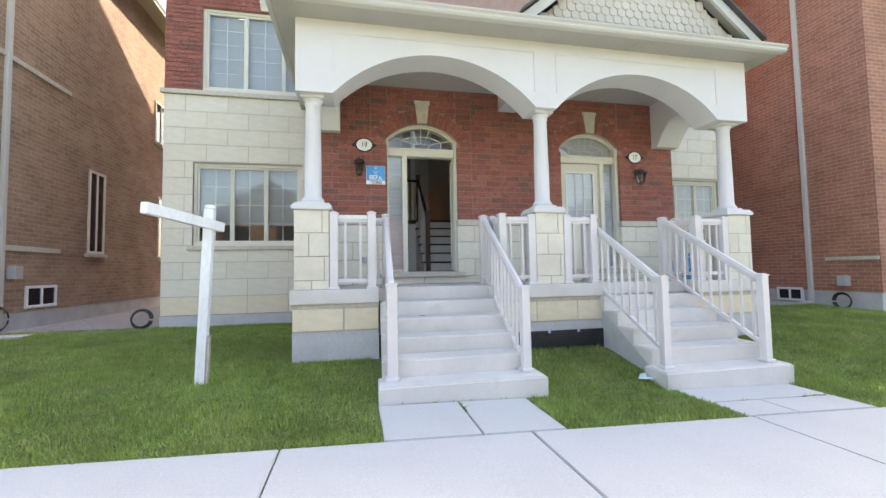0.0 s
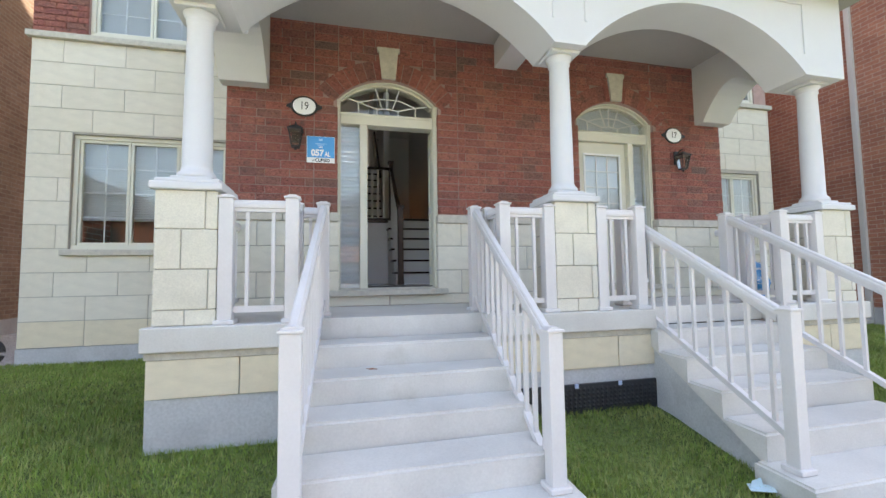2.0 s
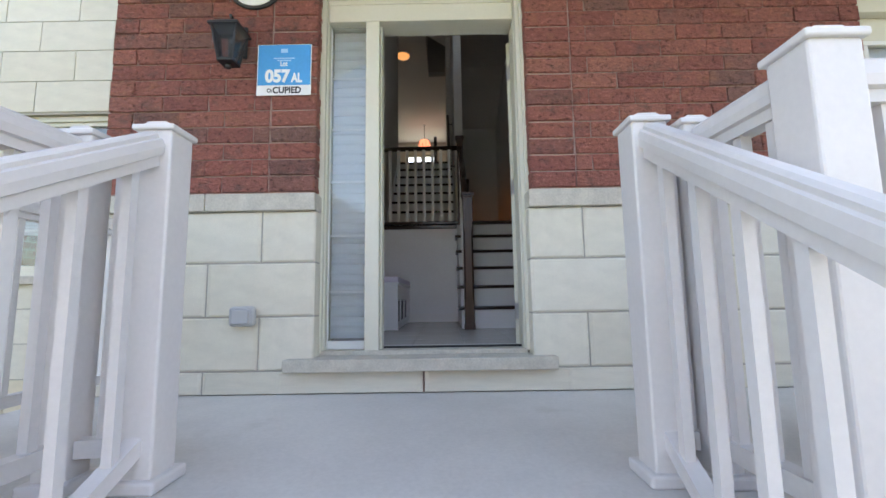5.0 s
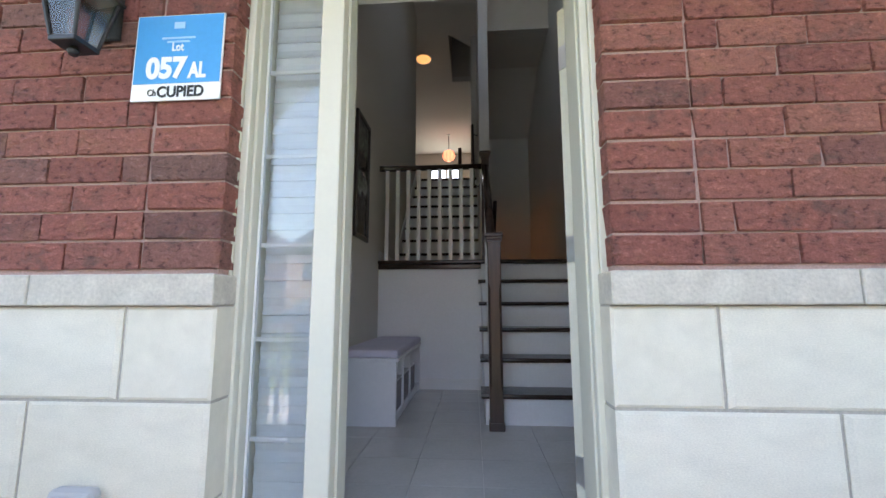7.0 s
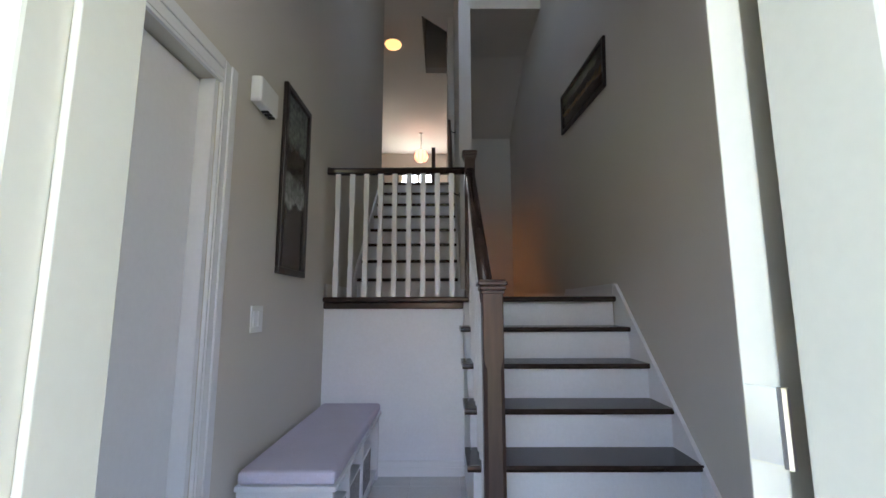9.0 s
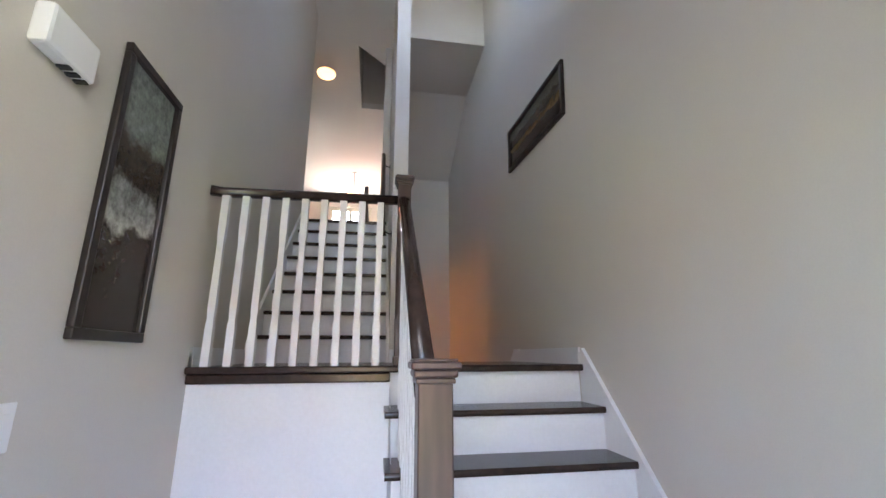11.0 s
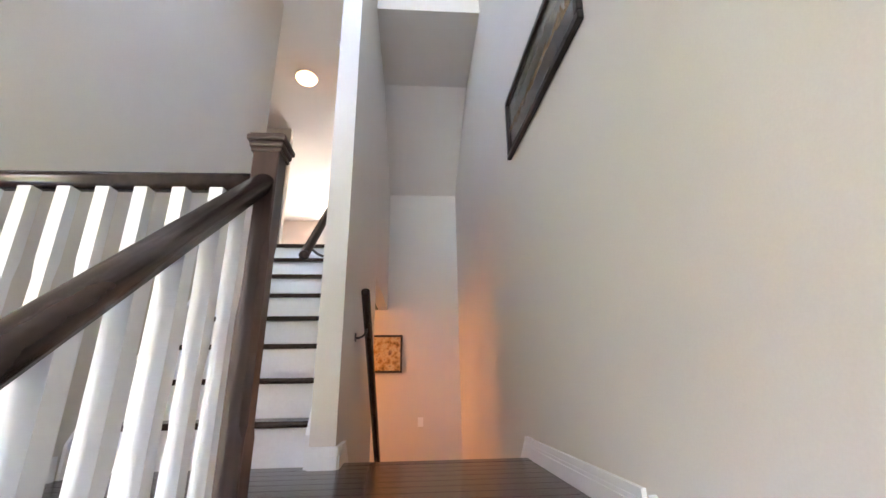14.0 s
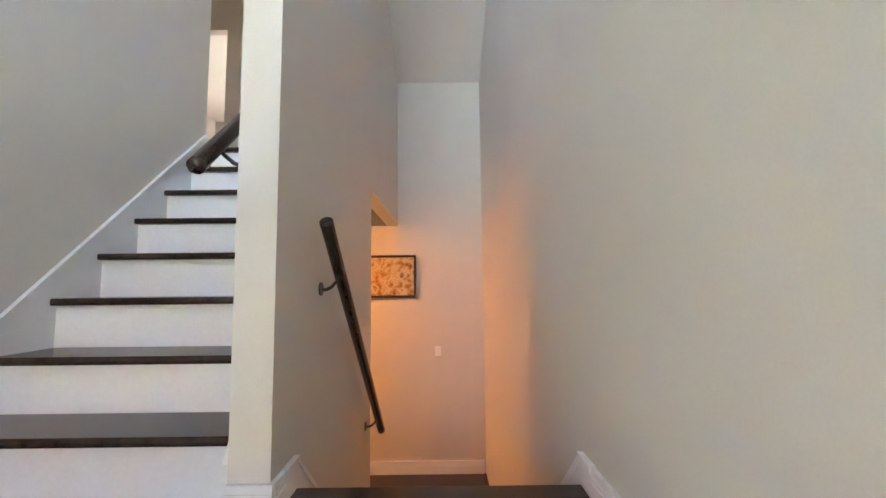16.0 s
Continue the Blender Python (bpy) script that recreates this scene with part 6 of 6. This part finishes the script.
part("cover", bx(-0.055, 0.085, YB - 0.08, YB - 0.022, 1.42, 1.53, 0.022), M_PLASTIC, tap)
part("flap", bx(-0.035, 0.065, YB - 0.092, YB - 0.081, 1.435, 1.515, 0.010), M_PLASTIC, tap)

post_sign = thing("sign_post", "white timber post with a cantilever sign arm", "sign post")
PM = pose(-1.775, 3.86, 0.12, -1.0, 1.9, 0)
o = part("upright", box(bmesh.new(), -0.047, 0.047, -0.047, 0.047, -0.25, 1.86, 0.006), M_POSTWOOD, post_sign)
o.matrix_local = PM
bm = bmesh.new()
lathe(bm, 0, 0, [(0.05, 0), (0.055, 0.02), (0.04, 0.04), (0.01, 0.05)], 16)
o = part("finial", bm, M_POSTWOOD, post_sign)
o.matrix_local = PM @ pose(0, 0, 1.86)
o = part("arm", box(bmesh.new(), -1.0, 0.07, -0.035, 0.035, 1.63, 1.73, 0.005), M_POSTWOOD, post_sign)
o.matrix_local = PM @ pose(0.06, -0.02, 0, 0, 2.0, 72)
o = part("stake", box(bmesh.new(), 0.05, 0.075, -0.03, 0.03, -0.2, 0.5, 0.004), M_CHIP, post_sign)
o.matrix_local = PM
bm = bmesh.new()
tube(bm, [(0.012 * math.cos(a), 0, 0.02 * math.sin(a)) for a in (2 * math.pi * k / 12 for k in range(13))], 0.003, 6)
o = part("hook", bm, M_STEEL, post_sign)
o.matrix_local = PM @ pose(-0.12, -0.6, 1.62)

bag = thing("plastic_bag", "crumpled blue and white bag standing on the porch", "bag")
bm = bmesh.new()
bmesh.ops.create_icosphere(bm, subdivisions=3, radius=0.25)
for v in bm.verts:
    n = noise.noise(v.co * 6.0)
    v.co = Vector((v.co.x * 0.95, v.co.y * 0.45, v.co.z * 0.95)) * (1 + 0.45 * n)
bm.transform(pose(5.50, 5.2, 1.28))
part("bag", bm, mat("printed_bag_film", (0.05, 0.34, 0.72), 0.3, 0.08, 6, 40, 0.03, 0.3, stretch=(1, 1, 3), stain=((0.75, 0.8, 0.86), 9.0, 0.56, 0.6)), bag)
litter = thing("paper_litter", "folded pale blue paper lying on the grass", "litter")
bm = bmesh.new()
prism(bm, [(2.98, 3.2), (3.12, 3.14), (3.18, 3.22), (3.04, 3.28)], "z", 0.0, 0.004)
prism(bm, [(2.99, 0.002), (3.11, 0.004), (3.09, 0.06), (3.02, 0.05)], "y", 3.22, 3.223)
part("sheet", bm, plain("pale_blue_paper", (0.6, 0.75, 0.8), 0.6), litter)


def hose(x, y, z, r, m_rot):
    Hs = thing("garden_hose", "coiled black garden hose against the foundation", "hose", "hoses")
    bm = bmesh.new()
    for k in range(4):
        rr = r * (1 - 0.07 * k)
        tube(bm, [m_rot @ Vector((rr * math.cos(a), rr * math.sin(a), 0.014 * k)) for a in (2 * math.pi * q / 28 for q in range(28))], 0.009, 6)
    part("coil", bm, M_BLACK, Hs)


hose(0, 0, 0, 0.18, pose(-4.02, 7.65, 0.48, 82, 0, 4))
hose(0, 0, 0, 0.22, pose(NX + 0.08, 7.8, 0.55, 90, 0, 90))
hose(0, 0, 0, 0.2, pose(EX - 0.1, 6.7, 0.4, 90, 0, 90))


# ================================================================ lawn
def lawn(nm, rects, n, seed):
    rnd = np.random.default_rng(seed)
    area = [(a[1] - a[0]) * (a[3] - a[2]) for a in rects]
    V, F = [], []
    for rct, ar in zip(rects, area):
        k = int(n * ar / sum(area))
        x, y = rnd.uniform(rct[0], rct[1], k), rnd.uniform(rct[2], rct[3], k)
        patch = 0.5 + 0.5 * np.sin(x * 2.3 + 1.7 * np.sin(y * 1.9)) * np.sin(y * 2.9 + 1.3 * np.sin(x * 1.4))
        h, w = rnd.uniform(0.018, 0.042, k) * (1 + 0.7 * patch), rnd.uniform(0.003, 0.0065, k)
        a, l = rnd.uniform(0, 2 * np.pi, k), rnd.uniform(0.0, 0.035, k)
        b = rnd.uniform(0, 2 * np.pi, k)
        keep = y > EDGE_Y - 0.012 * (x - 0.5) - rnd.uniform(-0.015, 0.03, k)
        x, y, h, w, a, l, b = (q[keep] for q in (x, y, h, w, a, l, b))
        z = np.maximum(ground_z(x, y), np.where(y < EDGE_Y, street_z(x), -9.0)) - 0.004
        dx, dy = np.cos(a) * w, np.sin(a) * w
        P = np.stack([np.stack([x - dx, y - dy, z], 1), np.stack([x + dx, y + dy, z], 1), np.stack([x + np.cos(b) * l, y + np.sin(b) * l, z + h], 1)], 1)
        V.append(P.reshape(-1, 3))
    V = np.concatenate(V)
    me = bpy.data.meshes.new(nm)
    me.from_pydata(V.tolist(), [], np.arange(len(V)).reshape(-1, 3).tolist())
    me.materials.append(M_GRASS)
    return tagged(new(nm, me), "short green mown grass with yellowish tips", "grass", kind="stuff")


M_GRASS = mat("grass_blades", (0.1, 0.2, 0.03), 0.6, 0.35, 0.9, 6, 0.12, 0.0, island=True, spread=[(0.20, 0.30, 0.055), (0.28, 0.40, 0.07), (0.24, 0.35, 0.06), (0.44, 0.43, 0.16), (0.19, 0.29, 0.05), (0.31, 0.41, 0.085)], stain=((0.36, 0.37, 0.13), 1.3, 0.52, 0.76))
lawn("grass", [(-8.5, 0.03, 2.0, 4.44), (-6.4, -0.95, 4.45, 7.7), (1.52, 3.22, 2.0, 2.95), (1.76, 3.26, 2.95, 4.45), (4.74, 11.0, 1.9, 7.3)], 330000, 5)
weeds = tagged(part("weeds", bmesh.new(), M_GRASS), "small weeds growing in the paving joints", "weeds", kind="stuff")
bm = bmesh.new()
rnd = random.Random(11)
for k in range(260):
    cx, cy = rnd.choice([(rnd.uniform(0.05, 1.75), 2.955), (rnd.uniform(3.3, 4.7), 2.473), (0.806, rnd.uniform(2.1, 2.9)), (rnd.uniform(3.3, 4.7), 2.473)])
    if noise.noise(Vector((cx * 3, cy * 2, 0))) < 0.05:
        continue
    a, l = rnd.uniform(0, 6.28), rnd.uniform(0.02, 0.06)
    v = [bm.verts.new((cx - 0.006 * math.sin(a), cy - 0.006 * math.cos(a), 0.004)), bm.verts.new((cx + 0.006 * math.sin(a), cy + 0.006 * math.cos(a), 0.004)), bm.verts.new((cx + l * math.cos(a) * 0.7, cy - abs(l * math.sin(a)) * 0.7, 0.004 + l * 0.6))]
    bm.faces.new(v)
lay(bm).to_mesh(weeds.data)
bm.free()

# ================================================================ stone blocks and bricks
J = 0.010
stones = [q for q in courses(BAY[0], BAY[1], 0.86, 4.78, 0.76, 0.327, lambda z: [W1[:2]] if 1.74 < z < W1[3] - 0.02 else [], J)]
for x0, x1, z0, z1 in stones:
    piece("stone_block", stone_me, bpy.data.objects["wall_bay_west"], x0, x1, YM, YM + 0.03, z0, z1)
for x0, x1, z0, z1 in courses(BAY[0], BAY[1], 0.51, 0.86, 0.76, 0.35, lambda z: [], J):
    piece("stone_block", low_me, bpy.data.objects["wall_bay_west"], x0, x1, YM, YM + 0.03, z0, z1)
for x0, x1, z0, z1 in courses(BAY2[0], BAY2[1], 0.51, 4.78, 0.76, 0.33, lambda z: [W3[:2]] if 1.74 < z < W3[3] - 0.02 else [], J):
    piece("stone_block", stone_me, bpy.data.objects["wall_bay_east"], x0, x1, YM, YM + 0.03, z0, z1)
WALL_RUNS = ((D19[0], XB0, -1), (D19[1], D17[0], 1), (D17[1], XB1, 1))      # from a door jamb outwards
BASE_Z = (1.176, 1.470, 1.770, 2.065)
for xs0, xe, sg in WALL_RUNS:
    for k, (z0, z1) in enumerate(zip((Z_P, *BASE_Z), BASE_Z)):
        d = 0.30 if k % 2 else 0.60
        x, end = xs0 - sg * 0.011, abs(xe - xs0)
        while True:
            nx = xs0 + sg * min(d, end)
            if end - d < 0.12:
                nx = xe
            a, b = sorted((x, nx))
            piece("stone_block", stone_me, wall_front, a + J / 2, b - J / 2, YB - 0.022, YB + 0.16, z0 + J / 2, z1 - J / 2)
            x = nx
            if nx == xe:
                break
            d += 0.60
for a, b in ((XB0 + 0.004, D19[0] + 0.0025), (D19[1] - 0.0025, D17[0] + 0.0025), (D17[1] - 0.0025, XB1 - 0.004)):
    part("stone_bed", bx(a, b, YB - 0.013, YB + 0.155, Z_P + 0.003, 2.064), M_JOINT, wall_front)
for a, b in PX:
    for x0, x1, z0, z1 in courses(a, b, 0.53, 0.815, 0.63, 0.29, lambda z: [], J):
        piece("stone_block", low_me, porch_floor, x0, x1, Y_P + 0.10, Y_P + 0.14, z0, z1)

for d in (D19, D17):
    xc = (d[0] + d[1]) / 2
    for x0, x1 in ((d[0] - 0.20, xc - 0.006), (xc + 0.006, d[1] + 0.20)):
        piece('stone_block', stone_me, wall_front, x0, x1, YB - 0.026, YB + 0.16, Z_P + 0.006, 1.171)

brick_mes = [unit_mesh("brick", M_BRICK, 0.035, 0.018, s) for s in range(5)]
rnd = random.Random(3)
jb = bmesh.new()
def entrance_bricks():
    """Courses of 0.30 x 0.10: a full brick at each jamb, then headers in every other course."""
    for k in range(26):
        z0 = 2.180 + 0.1 * k
        z1 = min(z0 + 0.1, 4.74)
        gaps = arch_gaps((z0 + z1) / 2)
        for xs0, xe, sg in WALL_RUNS:
            d, first, end = 0.0, True, abs(xe - xs0)
            over = z0 >= Z_SPRING - 0.04
            while d < end - 0.02:
                w = 0.285 if first else 0.098 if k % 2 and d < 0.35 else 0.272
                e = d + w if end - d - w > 0.06 else end
                a, b = sorted((xs0 + sg * d, xs0 + sg * e))
                for s0, s1 in clip(a, b, gaps):
                    yield s0 + J / 2, s1 - J / 2, z0 + J / 2, z1 - J / 2, first and not over, sg
                d, first = e, False
        if z0 >= Z_SPRING - 0.04:                 # over the doors
            for dr in (D19, D17):
                x = dr[0] - (0.15 if k % 2 else 0.0)
                while x < dr[1]:
                    a, b = max(x, dr[0]), min(x + 0.30, dr[1])
                    if b - a > 0.03:
                        for s0, s1 in clip(a, b, gaps):
                            yield s0 + J / 2, s1 - J / 2, z0 + J / 2, z1 - J / 2, False, 1
                    x += 0.30


for x0, x1, z0, z1, quoin, sg in entrance_bricks():
    out = rnd.uniform(-0.003, 0.003)
    back = YB + (0.15 if quoin else 0.03)
    if quoin:                                     # turned into the reveal
        x0, x1 = (x0 + 0.014, x1) if sg > 0 else (x0, x1 - 0.008)
    if -0.80 < x0 < 2.75 and z0 < 3.45:
        piece("brick", rnd.choice(brick_mes), wall_front, x0, x1, YB + out, back, z0, z1)
    else:
        box(jb, x0, x1, YB + out, back, z0, z1)
# soldier bricks round the door arches
for d in (D19, D17):
    xc = (d[0] + d[1]) / 2
    n = 15
    a = math.asin(0.61 / R_ARCH) + 0.10
    for k in range(n):
        t0, t1 = -a + 2 * a * k / n + 0.005, -a + 2 * a * (k + 1) / n - 0.005
        pts = [(xc + r * math.sin(t), ZC + r * math.cos(t)) for r, t in ((R_ARCH + 0.004, t0), (R_ARCH + 0.004, t1), (R_ARCH + 0.24, t1), (R_ARCH + 0.24, t0))]
        prism(jb, pts, "y", YB - 0.004 + rnd.uniform(-0.002, 0.002), YB + 0.03)
tagged(part("bricks", jb, M_BRICK_J, wall_front), kind="stuff")
for d in (D19, D17):
    for a, b in ((d[0] - 0.032, d[0] - 0.018), (d[1] + 0.024, d[1] + 0.032)):
        part("mortar_bed", bx(a, b, YB + 0.012, YB + 0.15, 2.168, Z_SPRING), M_MORTAR, wall_front)
ub = bmesh.new()
for x0, x1, z0, z1 in courses(BAY[0], -0.6, 4.87, 8.2, 0.267, 0.0898, lambda z: [W2[:2]] if W2[2] < z < W2[3] else [], 0.011):
    box(ub, x0, x1, YM, YM + 0.04, z0, z1)
tagged(part("bricks", ub, M_BRICK_J, bpy.data.objects["wall_upper_front"]), kind="stuff")
